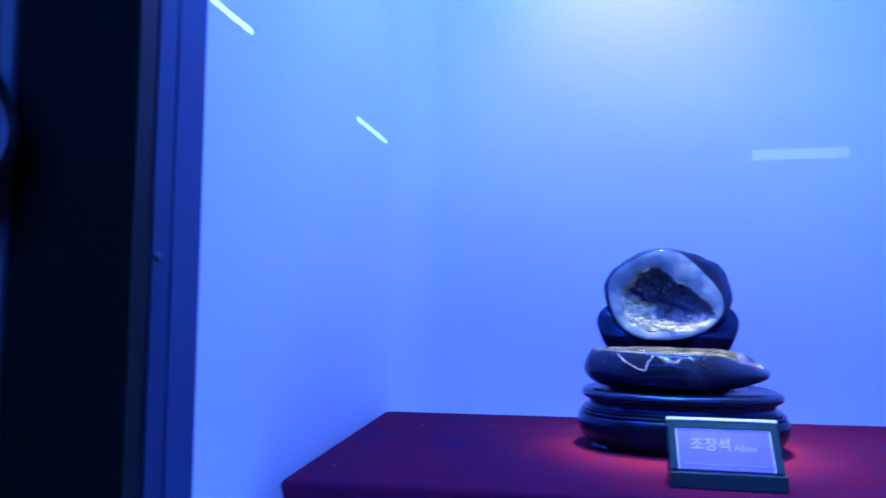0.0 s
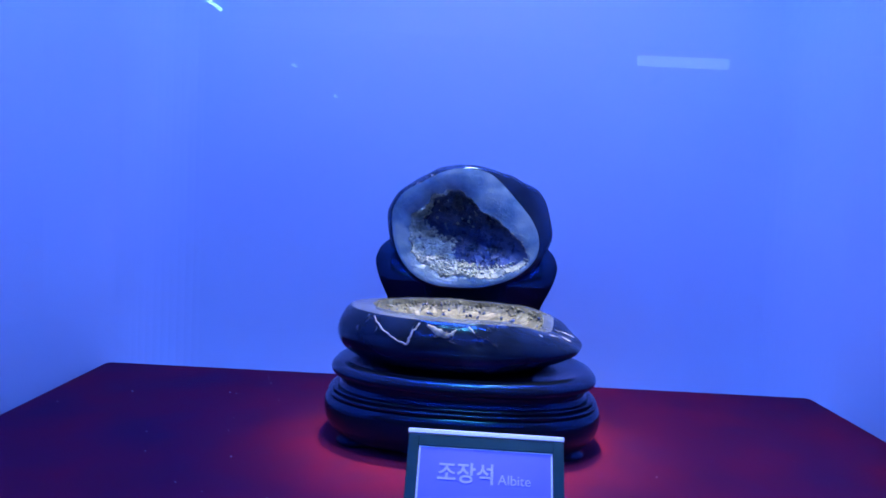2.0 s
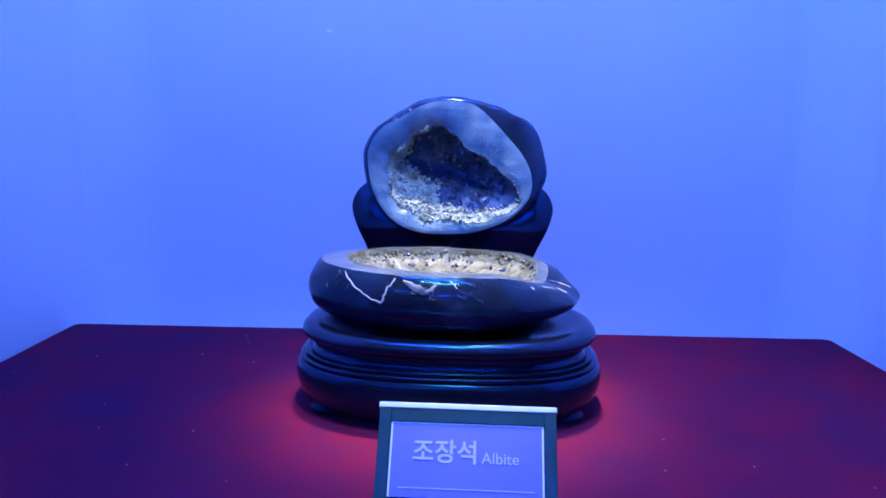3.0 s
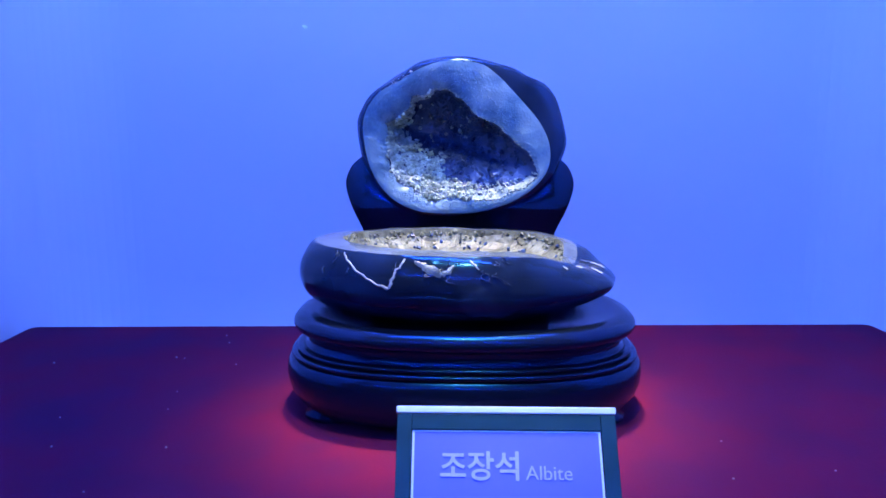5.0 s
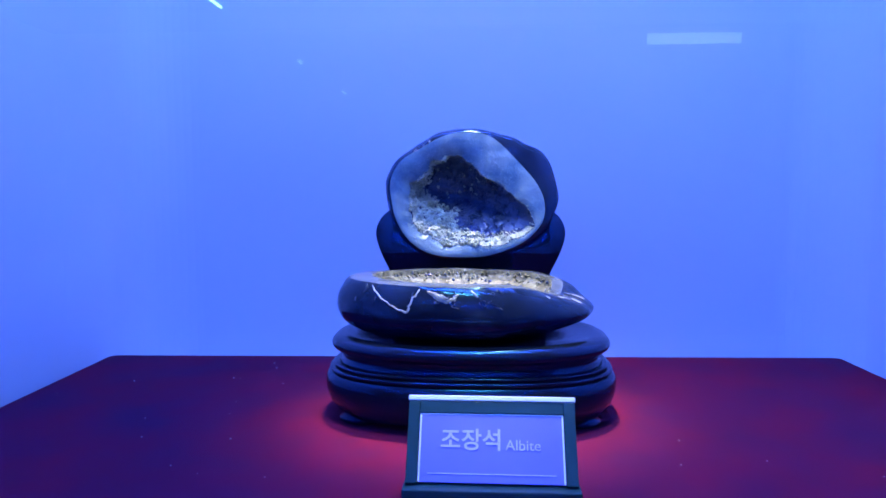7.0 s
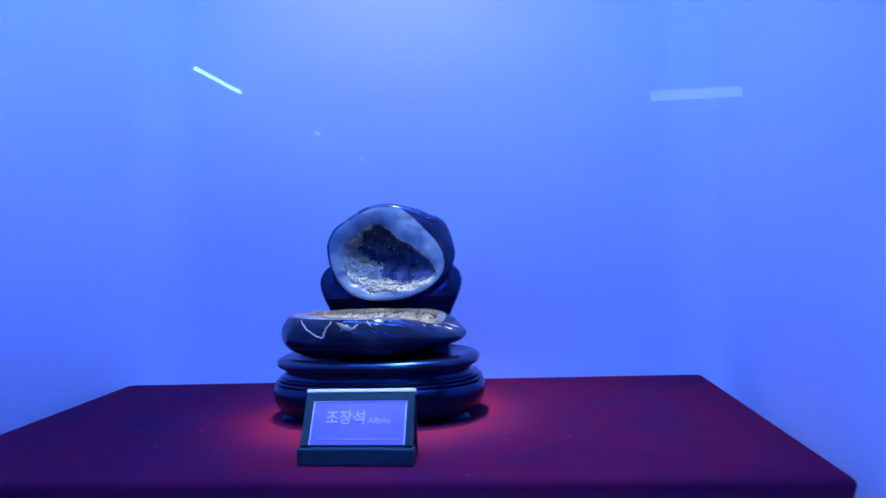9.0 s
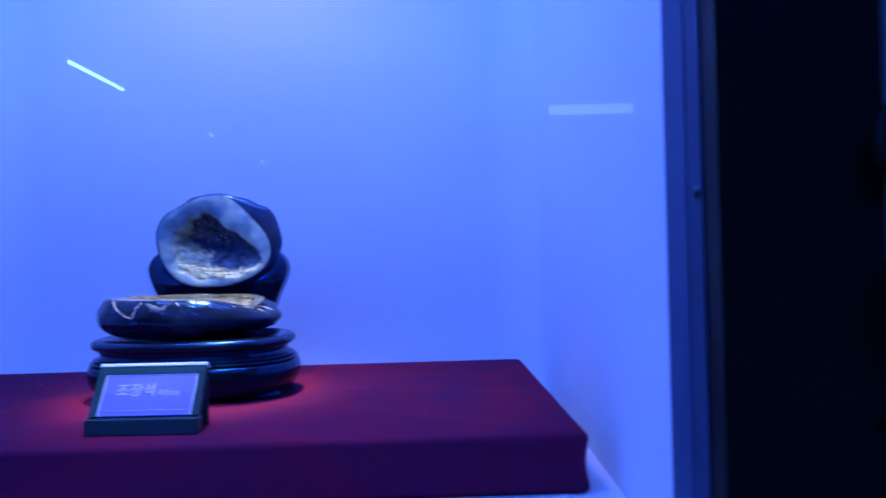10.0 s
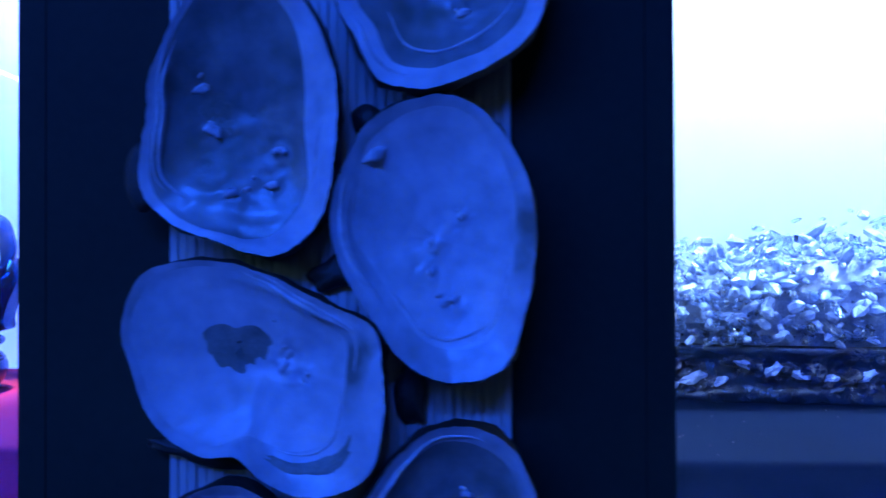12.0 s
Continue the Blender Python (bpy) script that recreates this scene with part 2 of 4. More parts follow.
for k, (x0, x1) in enumerate(((W0S, W0), (XL, XR), (W2, W2E)), 1):
    setting("case_floor_%d" % k, x0 - 0.02, x1 + 0.02, GY - 0.04, BACK + 0.02, LEDGE - 0.04, LEDGE, M_CASE, "white painted floor of a display case", "case floor")
    setting("case_ceiling_%d" % k, x0 - 0.02, x1 + 0.02, PF + 0.08, BACK + 0.02, CTOP, CTOP + 0.02, M_CASE, "white painted top of a display case", "case ceiling")
    setting("wall_case_back_%d" % k, x0 - 0.02, x1 + 0.02, BACK, BACK + 0.02, LEDGE, CTOP, M_CASE, "white painted back wall of a display case lit blue", "wall")
    setting("wall_case_left_%d" % k, x0 - 0.02, x0, GY + 0.053, BACK, LEDGE, CTOP, M_CASE, "white painted side wall of a display case lit blue", "wall")
    setting("wall_case_right_%d" % k, x1, x1 + 0.02, GY + 0.053, BACK, LEDGE, CTOP, M_CASE, "white painted side wall of a display case lit blue", "wall")
    for side, xa, s in (("left", x0, 1), ("right", x1, -1)):
        arc = [(xa + s * COVE * (1 - math.cos(a * math.pi / 24)), BACK - COVE * (1 - math.sin(a * math.pi / 24))) for a in range(13)]
        bm = grid([[(px + s * 0.0002, py - 0.0002, z) for px, py in arc] + [(xa - s * 0.001, BACK + 0.001, z)] for z in (LEDGE + 0.0002, CTOP - 0.0002)], cap0=True, cap1=True)
        tagged(part("wall_case_cove_%s_%d" % (side, k), bm, M_CASE), "white painted rounded corner of a display case", "wall", kind="structure")
    pane = setting("window_%d" % k, x0 - 0.010, x1 + 0.010, GY, GY + 0.006, LEDGE - 0.02, CTOP - 0.1, M_GLASS, "clear glass pane of a display case", "window")
    pane.visible_shadow = False
    for side, xa in (("left", x0), ("right", x1)):
        s = 1 if side == "left" else -1
        for nm, ya, yb, mt, lb, dx in (("gasket", GY - 0.0004, GY + 0.0064, M_BLACK, "black glazing gasket", -0.0105), ("front_trim", PF + 0.002, 0.299, M_BLACK, "black rubber edge trim", 0.0), ("screw_trim", 0.2995, GY - 0.0006, M_TRIM, "grey metal glazing bead", 0.0015), ("inner_trim", GY + 0.0065, 0.378, M_TRIM, "grey metal inner glazing bead", 0.001)):
            tr = setting("trim_%s_%s_%d" % (nm, side, k), min(xa - s * 0.018, xa + s * dx), max(xa - s * 0.018, xa + s * dx), ya, yb, LEDGE - 0.02, CTOP - 0.1, mt, lb, "trim")

for k, (x0, x1) in enumerate(((-4.2, W0S), (W0, XL), (XR, W2), (W2E, 5.2)), 1):
    setting("panel_%d" % k, x0 + 0.0185, x1 - 0.0185, PF, PF + 0.05, LEDGE - 0.04, CTOP - 0.12, M_PANEL, "matt black panel between display cases", "panel")
    for xa, xb in ((x0, x0 + 0.018), (x1 - 0.018, x1)):
        setting("trim_panel_%d" % k, xa, xb, PF - 0.0004, PF + 0.0019, LEDGE - 0.04, CTOP - 0.12, M_PANEL, "black edge trim of a wall panel", "trim")


def screw(x, z, side):
    t = thing("screw", x, 0.307, z, "small domed zinc screw in the glazing bead", "screw", "glazing screws")
    bm = bmesh.new()
    prof = ((0.0045, 0.0), (0.0043, 0.0012), (0.0032, 0.0024), (0.0015, 0.003))
    grid([[(h * side, r * math.cos(a * math.tau / 14), r * math.sin(a * math.tau / 14)) for a in range(14)] for r, h in prof], cap0=True, cap1=True, bm=bm)
    head = part("head", bm, M_STEEL, t, smooth=True)
    part("slot", box(0.0026 * side - 0.0006, 0.0026 * side + 0.0006, -0.0006, 0.0006, -0.003, 0.003), M_BLACK, head, "dark cross slot")


for zz in (1.367, 1.827):
    screw(XL + 0.0015, zz + 0.016, 1)
    screw(XR - 0.0015, zz, -1)

# ---------------------------------------------------------------- the padded display boards
def display_block(x0, x1, y0, y1, z0, z1, mat, label, corners=None):
    t = thing("display_block", (x0 + x1) / 2, (y0 + y1) / 2, z0, label, "display block", "padded display blocks")
    hx, hy, h, r = (x1 - x0) / 2, (y1 - y0) / 2, z1 - z0, 0.007
    rows = []
    for k in range(13):
        f = k / 12
        # slightly bulging padded side, rounded over at top and bottom
        if f < 0.25:
            a = (1 - f / 0.25) * math.pi / 2
            z, inset = r * (1 - math.sin(a)), r * (1 - math.cos(a))
        elif f > 0.75:
            a = (f - 0.75) / 0.25 * math.pi / 2
            z, inset = h - r + r * math.sin(a), r * (1 - math.cos(a))
        else:
            g = (f - 0.25) / 0.5
            z, inset = r + (h - 2 * r) * g, -0.003 * math.sin(math.pi * g)
        ring = []
        for cx, cy, a0 in ((hx, hy, 0), (-hx, hy, 90), (-hx, -hy, 180), (hx, -hy, 270)):
            for j in range(5):
                a = radians(a0 + j * 22.5)
                rr = 0.008
                ring.append((cx + (math.cos(a) - math.copysign(1, cx)) * rr - math.copysign(inset, cx), cy + (math.sin(a) - math.copysign(1, cy)) * rr - math.copysign(inset, cy), z))
        rows.append(ring)
    bm = grid(rows, cap0=True, cap1=True)
    for v in bm.verts:
        if corners:                     # front left, front right, back left, back right
            g, h1 = 0.5 + v.co.y / hy / 2, 0.5 + v.co.x / hx / 2
            fl, fr, bl, br = (Vector(c) for c in corners)
            p = fl.lerp(fr, h1).lerp(bl.lerp(br, h1), g) - Vector(((x0 + x1) / 2, (y0 + y1) / 2, 0))
            v.co.x, v.co.y = p.x, p.y
            v.co.z += p.z * v.co.z / h
        v.co.z += 0.0012 * noise.noise(Vector((v.co.x * 9, v.co.y * 9, 0))) * (v.co.z > 0.02)
    part("padded_cover", bm, mat, t, smooth=True)
    bm = bmesh.new()
    n = 60
    for k in range(n):
        px = -hx + 0.02 + (2 * hx - 0.04) * random.random()
        py = -hy + 0.02 + (2 * hy - 0.04) * random.random()
        bmesh.ops.create_icosphere(bm, subdivisions=1, radius=random.uniform(0.0004, 0.0011), matrix=Matrix.Translation((px, py, h + 0.0003)))
    tagged(part("lint", bm, M_LINT, t, "scattered pale specks of lint"), kind="stuff")
    return t


M_LINT = material("pale_lint", (0.22, 0.10, 0.12), (0.5, 0.4, 0.4), rough=0.9, scale=30, bump=0)
display_block(-0.4640, 0.4640, 0.523, 1.002, LEDGE, 1.15, M_VELVET, "low padded block covered in dark red velvet", ((-0.4435, 0.507, 0), (0.4935, 0.537, 0), (-0.4635, 1.005, -0.0005), (0.478, 1.028, 0.003)))
display_block(W2 + 0.045, W2E - 0.045, 0.525, 1.002, LEDGE, 1.142, M_DARKCLOTH, "low padded block covered in black velvet")


# ---------------------------------------------------------------- carved stand of the geode
BX, BY = 0.0155, 0.792


def oval(rx, ry, z, n=72, power=2.5):
    ring = []
    for i in range(n):
        a = math.tau * i / n
        c, s = math.cos(a), math.sin(a)
        ring.append((rx * math.copysign(abs(c) ** (2 / power), c), ry * math.copysign(abs(s) ** (2 / power), s), z))
    return ring


def turned(profile, ratio, offset=0.0):
    return grid([oval(r, r * ratio - offset, z) for r, z in profile], cap0=True, cap1=True)


def rounded(r, z0, z1, bulge, n=7):
    """A half-round moulding from z0 to z1."""
    return [(r - bulge + bulge * math.sin(math.pi * k / (n - 1)), z0 + (z1 - z0) * (1 - math.cos(math.pi * k / (n - 1))) / 2) for k in range(n)]


stand = thing("carved_stand", BX, BY, 1.1505, "black lacquered oval wooden stand with stepped mouldings", "stand")
RATIO = 0.645
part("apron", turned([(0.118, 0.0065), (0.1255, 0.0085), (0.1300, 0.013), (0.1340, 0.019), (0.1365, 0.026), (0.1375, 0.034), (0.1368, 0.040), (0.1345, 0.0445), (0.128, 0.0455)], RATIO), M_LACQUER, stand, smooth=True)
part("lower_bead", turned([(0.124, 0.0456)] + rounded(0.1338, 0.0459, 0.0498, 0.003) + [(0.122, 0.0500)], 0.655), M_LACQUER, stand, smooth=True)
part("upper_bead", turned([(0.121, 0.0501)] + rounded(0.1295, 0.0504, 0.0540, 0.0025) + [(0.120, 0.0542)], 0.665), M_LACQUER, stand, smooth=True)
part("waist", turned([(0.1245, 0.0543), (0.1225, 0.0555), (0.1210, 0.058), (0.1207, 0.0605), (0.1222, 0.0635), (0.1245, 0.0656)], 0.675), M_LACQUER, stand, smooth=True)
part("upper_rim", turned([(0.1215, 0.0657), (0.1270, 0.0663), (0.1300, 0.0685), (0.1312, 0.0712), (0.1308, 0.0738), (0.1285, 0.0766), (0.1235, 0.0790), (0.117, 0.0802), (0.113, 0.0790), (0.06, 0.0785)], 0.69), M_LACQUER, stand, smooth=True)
for k in range(6):
    a = math.tau * (k + 0.5) / 6
    cx, cy = 0.114 * math.cos(a), 0.114 * RATIO * math.sin(a)
    rows = []
    for r, z in ((0.014, 0.0), (0.0165, 0.002), (0.0165, 0.005), (0.0125, 0.008), (0.0135, 0.012)):
        rows.append([(cx + r * 1.3 * math.cos(b * math.tau / 16), cy + r * math.sin(b * math.tau / 16), z) for b in range(16)])
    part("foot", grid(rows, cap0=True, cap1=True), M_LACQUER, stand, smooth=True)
# the cradle that holds the upright half: a lobed back board
half = [(0.0, 0.005), (0.076, 0.005), (0.081, 0.025), (0.088, 0.0490), (0.0975, 0.0690), (0.1030, 0.0850), (0.1040, 0.0970), (0.0995, 0.1085), (0.0930, 0.1155), (0.0860, 0.1195), (0.0790, 0.113), (0.066, 0.100), (0.050, 0.090), (0.030, 0.082), (0.0, 0.078)]
outline = half + [(-x, z) for x, z in half[-2:0:-1]]


def smooth_loop(points, n):
    xs, zs = [p[0] for p in points], [p[1] for p in points]
    return [(around(xs, k / n), around(zs, k / n)) for k in range(n)]


loop = smooth_loop(outline, 96)
rows = []
for y, g in ((0.134, 0.88), (0.130, 0.95), (0.123, 1.0), (0.107, 1.0), (0.1035, 0.994), (0.1025, 0.98)):
    rows.append([(-0.003 + x * (0.9 + 0.1 * g) if g < 1 else x - 0.003, y, (z - 0.05) * (0.9 + 0.1 * g) + 0.05 + 0.0725) for x, z in loop])
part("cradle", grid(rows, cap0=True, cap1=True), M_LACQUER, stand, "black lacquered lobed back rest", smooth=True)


# ---------------------------------------------------------------- the geode, upright half
U = 0.000585
BODY = [162, 162, 161, 147, 137, 132, 132, 135, 139, 143, 157, 164, 157, 151, 147, 139, 127, 117, 113, 114, 119, 130, 146, 158]
FACE = [138, 127, 117, 114, 118, 125, 126, 129, 131, 135, 150, 156, 150, 146, 141, 133, 122, 112, 108, 110, 114, 123, 134, 142]
HOLE = [87, 70, 60, 53, 50, 56, 69, 83, 93, 100, 101, 113, 116, 115, 114, 104, 100, 88, 83, 90, 101, 109, 122, 120]
geode = thing("upright_geode_half", 0.0132, 0.888, 1.3530, "cut geode half with pale agate rim and crystal-lined dark cavity", "geode", "geode halves")
NA = 120


def spin(values, k, f=1.0, n=NA):
    a = k / n
    r = around(values, a) * U * f
    return r * math.cos(a * math.tau), r * math.sin(a * math.tau)


def lump(p, amount, size):
    return amount * noise.noise(Vector(p) * size)


# the rind: from the edge of the cut face out to the widest outline and over the back
rows = []
for k in range(15):
    f = k / 14
    ring = []
    for i in range(NA):
        xf, zf = spin(FACE, i, 0.985)
        xb, zb = spin(BODY, i)
        if f < 0.35:
            g = math.sin(f / 0.35 * math.pi / 2)
            x, z, y = xf + (xb - xf) * g, zf + (zb - zf) * g, 0.0005 + 0.012 * (f / 0.35) ** 1.5
        else:
            g = (f - 0.35) / 0.65 * math.pi / 2 * 0.96
            x, z, y = xb * math.cos(g), zb * math.cos(g), 0.0125 + 0.05 * math.sin(g)
        d = 1.006 + lump((x, y, z), 0.02, 60) * min(1, f * 5)
        ring.append((x * d, y, z * d))
    rows.append(ring)
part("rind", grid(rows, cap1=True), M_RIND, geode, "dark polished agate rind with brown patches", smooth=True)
# the sawn agate face, a ring with a chipped inner edge
rows = []
for k in range(9):
    f = k / 8
    ring = []
    for i in range(NA):
        xo, zo = spin(FACE, i, 0.985)
        xi, zi = spin(HOLE, i, 1 + 0.07 * noise.noise(Vector((math.cos(i * 0.0524) * 6, math.sin(i * 0.0524) * 6, 3))) + 0.025 * noise.noise(Vector((i * 0.9, 0, 7))))
        x, z = xo + (xi - xo) * f, zo + (zi - zo) * f
        y = -0.0004 * math.sin(f * math.pi) + 0.004 * max(0, f - 0.72) ** 1.2 + around([0.0, 0.0, 0.001, 0.004, 0.006, 0.008, 0.008, 0.006, 0.003, 0.001, 0.0, 0.0], i / NA) * f ** 2 + lump((x, 0, z), 0.0006, 160) * (1 if 0 < f else 0)
        if k == 0:
            y = 0.0005
        ring.append((x, y, z))
    rows.append(ring)
cut_face = part("cut_face", grid(rows), M_AGATE, geode, "pale blue-grey banded agate rim", smooth=True)
face_rows = rows
hole_edge = rows[-1]
rows = [hole_edge]
for k in range(1, 12):
    f = k / 11
    ring = []
    for i in range(NA):
        x0, y0, z0 = hole_edge[i]
        # steep at the top, a gentle slope at the bottom
        low = min(1.0, max(0.0, 0.35 - 1.1 * math.sin(i / NA * math.tau)))
        g = math.cos(f * math.pi / 2 * 0.985) * (1 - low) + (1 - 0.97 * f) * low
        y = y0 + 0.046 * (math.sin(f * math.pi / 2) ** 0.8 * (1 - low) + f ** 1.25 * low)
        x, z = x0 * g, z0 * g
        b = noise.noise(Vector((x, y, z)) * 130) * 0.0026 + noise.noise(Vector((x, y, z)) * 330) * 0.0012
        ring.append((x, y + b, z + b * 0.5))
    rows.append(ring)
lining = rows
bed = bmesh.new()
for j in range(0, 7):
    for i in range(NA):
        q = (i + 1) % NA
        turn = i / NA
        if around([0, 0, 0, 0, 0, 0.2, 1.2, 2.8, 4.8, 6.4, 6.2, 3.8, 2.4, 2.0, 1.6, 0.4], turn) > j + 0.6:
            quad = [Vector(v) + Vector((-v[0] * 0.02, -0.0006, -v[2] * 0.02)) for v in (rows[j][i], rows[j][q], rows[j + 1][q], rows[j + 1][i])]
            bed.faces.new([bed.verts.new(v) for v in quad])
bmesh.ops.remove_doubles(bed, verts=bed.verts, dist=0.00002)
part("druse_bed", bed, M_DRUSE, geode, "pale crust under the drusy crystals", smooth=True)
cavity = part("cavity_lining", grid(rows, cap1=True), M_CAVITY, geode, "dark sparkling crystal lining", smooth=True)


def crystal(bm, p, direction, r, h, sides=6, twist=0.0):
    """A stubby prism with a pointed end."""
    d = Vector(direction).normalized()
    m = Matrix.Translation(p) @ d.to_track_quat("Z", "Y").to_matrix().to_4x4() @ Matrix.Rotation(twist, 4, "Z")
    ring = [[m @ Vector((q * math.cos(math.tau * i / sides), q * math.sin(math.tau * i / sides), z)) for i in range(sides)] for q, z in ((r, -0.2 * h), (r, h * 0.6))]
    vs = [[bm.verts.new(v) for v in row] for row in ring]
    top = bm.verts.new(m @ Vector((r * 0.1, 0, h)))
    for i in range(sides):
        j = (i + 1) % sides
        bm.faces.new((vs[0][i], vs[0][j], vs[1][j], vs[1][i]))
        bm.faces.new((vs[1][i], vs[1][j], top))


def nugget(bm, p, r):
    m = Matrix.Translation(p) @ Euler((random.random() * 6, random.random() * 6, random.random() * 6)).to_matrix().to_4x4() @ Matrix.Diagonal((1, random.uniform(0.6, 1.0), random.uniform(0.7, 1.3), 1))
    for v in bmesh.ops.create_icosphere(bm, subdivisions=1, radius=r, matrix=m)["verts"]:
        v.co += Vector((random.uniform(-1, 1), random.uniform(-1, 1), random.uniform(-1, 1))) * r * 0.30


rng = random.Random(4)
random.seed(5)
bm = bmesh.new()
for k in range(7600):
    i = rng.randrange(NA)
    turn = (i / NA) % 1.0
    a = turn
    # dense on the floor of the cavity, thinning up its left side and along its right edge
    deep = around([0, 0, 0, 0, 0, 0.6, 1.6, 3.2, 5.2, 6.8, 6.6, 4.2, 2.8, 2.4, 2.0, 0.8], turn)
    j = rng.randrange(0, 10)
    if deep < 0.7 or j > deep * rng.uniform(0.75, 1.1):
        continue
    p = Vector(lining[j][i]).lerp(Vector(lining[j + 1][i]), rng.random())
    n = Vector((-p.x * 0.5, -0.05, -p.z * 0.5)).normalized()
    r = rng.choice((0.0008, 0.0010, 0.0013, 0.0016, 0.0023)) * (0.62 if math.cos(a * math.tau) > 0.25 else 1)
    if rng.random() < 0.8:
        nugget(bm, p + n * r * 0.5, r)
    else:
        crystal(bm, p, n + Vector((rng.uniform(-0.7, 0.7), rng.uniform(-0.7, 0.3), rng.uniform(-0.7, 0.7))), r * 0.8, r * 2.0, twist=rng.random() * 6)
tagged(part("druse", bm, M_DRUSE, cavity, "cluster of small white drusy crystals"), kind="stuff")
# sparkling grains along the upper inner edge and a few in the dark hollow
bm = bmesh.new()
for k in range(1500):
    i = rng.randrange(0, NA)
    q = Vector(hole_edge[i])
    if i / NA < 0.26 and rng.random() < 0.8:
        continue
    f = 1.0 + around([0.05, 0.06, 0.10, 0.14, 0.18, 0.24, 0.26, 0.20, 0.12, 0.08, 0.05, 0.05], i / NA) * rng.random() ** 2
    nugget(bm, Vector((q.x * f, q.y - 0.0004, q.z * f)), rng.uniform(0.0003, 0.0008))
for k in range(26):
    i, j = rng.randrange(10, 62), rng.randrange(4, 10)
    nugget(bm, Vector(lining[j][i]) + Vector((0, -0.001, 0)), rng.uniform(0.0012, 0.0024))
tagged(part("crystal_grains", bm, M_DRUSE, cavity, "scattered bright crystal grains"), kind="stuff")
# dark nodules all over the lining of the hollow
bm = bmesh.new()
for k in range(900):
    i, j = rng.randrange(NA), rng.randrange(2, 11)
    p = Vector(lining[j - 1][i]).lerp(Vector(lining[j][(i + 1) % NA]), rng.random())
    nugget(bm, p, rng.uniform(0.0007, 0.0024))
tagged(part("lining_nodules", bm, M_CAVITY, cavity, "small dark blue crystal nodules"), kind="stuff")
# fine crystals that cover the sawn face round the hollow
bm = bmesh.new()
for k in range(2600):
    i = rng.randrange(0, NA)
    reach = around([0.35, 0.45, 0.55, 0.75, 0.95, 1.0, 1.0, 0.9, 0.8, 0.7, 0.55, 0.4], i / NA)
    j = 7.9 * (1 - reach * rng.random() ** 1.7)
    p = Vector(face_rows[int(j)][i]).lerp(Vector(face_rows[int(j) + 1][(i + 1) % NA]), rng.random())
    nugget(bm, p, rng.uniform(0.0003, 0.0009))
tagged(part("face_crystals", bm, M_AGATE, cut_face, "fine pale crystals over the sawn face"), kind="stuff")
# chipped bright crust on the top edge
bm = bmesh.new()
for k in range(60):
    a = rng.choice((rng.uniform(0.235, 0.275), rng.uniform(0.345, 0.40), rng.uniform(0.345, 0.40)))
    r = around(FACE, a) * U * rng.uniform(0.985, 1.018)
    nugget(bm, Vector((r * math.cos(a * math.tau), rng.uniform(0.0, 0.007), r * math.sin(a * math.tau))), rng.uniform(0.0004, 0.0014))
tagged(part("chipped_edge", bm, M_VEIN, cut_face, "chipped pale crust on the upper edge"), kind="stuff")

# ---------------------------------------------------------------- the geode, lying half
lower = thing("lying_geode_half", 0.0085, 0.7915, 1.2300, "cut geode half lying face up with white crystal hollow", "geode", "geode halves")
RX = [122, 119, 115, 112, 113, 119, 121.5, 119, 116, 115, 119, 126]   # plan radius, right first, in thousandths
RYF = 0.745


def low_point(a, f):
    """A point of the pebble-like body: a in turns round it, f from the bottom (0) to the cut edge (1)."""
    r = around(RX, a) * 0.001
    taper = max(0.0, math.cos((a + 0.052) * math.tau)) ** 7
    g = f * 0.80 * math.pi - math.pi / 2 * 0.99
    h = (0.030 if g > 0 else 0.026) - 0.012 * taper
    z = 0.026 + h * math.sin(g) - 0.002 * taper
    w = 0.62 + 0.38 * max(0.0, math.cos(g)) ** (0.6 + 0.4 * taper)
    w -= 0.10 * max(0.0, math.cos((a + 0.052) * math.tau)) * max(0.0, math.sin(g))
    if g < 0:
        w = 0.55 + 0.45 * max(0.0, math.cos(g)) ** 0.7
    x, y = r * w * math.cos(a * math.tau), r * w * RYF * math.sin(a * math.tau)
    d = lump((x, y, z), 0.0022, 45)
    return Vector((x * (1 + d * 8), y * (1 + d * 8), z + d * 0.4 + 0.004 * x / 0.12 * -1 * (f > 0.9) * 0.3))


NF = 15
rows = [[low_point(i / NA, k / NF) for i in range(NA)] for k in range(NF + 1)]
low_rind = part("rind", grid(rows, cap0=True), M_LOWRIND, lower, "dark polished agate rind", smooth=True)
edge = rows[-1]
rows = [edge]
for k in range(1, 6):
    f = k / 5
    rows.append([(v.x * (1 - (0.20 if v.x < 0 else 0.11) * f), v.y * (1 - 0.22 * f), v.z + 0.0012 * math.sin(f * math.pi * 0.6)) for v in edge])
part("cut_face", grid(rows), M_PALEAGATE, lower, "pale grey polished agate rim", smooth=True)
rows = [rows[-1]]
for k in range(1, 9):
    f = k / 8
    g = math.cos(f * math.pi / 2 * 0.98)
    rows.append([(p[0] * g * (1 + 0.010 * noise.noise(Vector((math.cos(i * 0.052) * 4, math.sin(i * 0.052) * 4, k * 0.7)))), p[1] * g, p[2] - 0.026 * math.sin(f * math.pi / 2) + 0.002 * noise.noise(Vector(p) * 200 + Vector((0, 0, k)))) for i, p in enumerate(rows[0])])
hollow = part("hollow", grid(rows, cap1=True), M_LOWDRUSE, lower, "hollow lined with white crystals")
bm = bmesh.new()
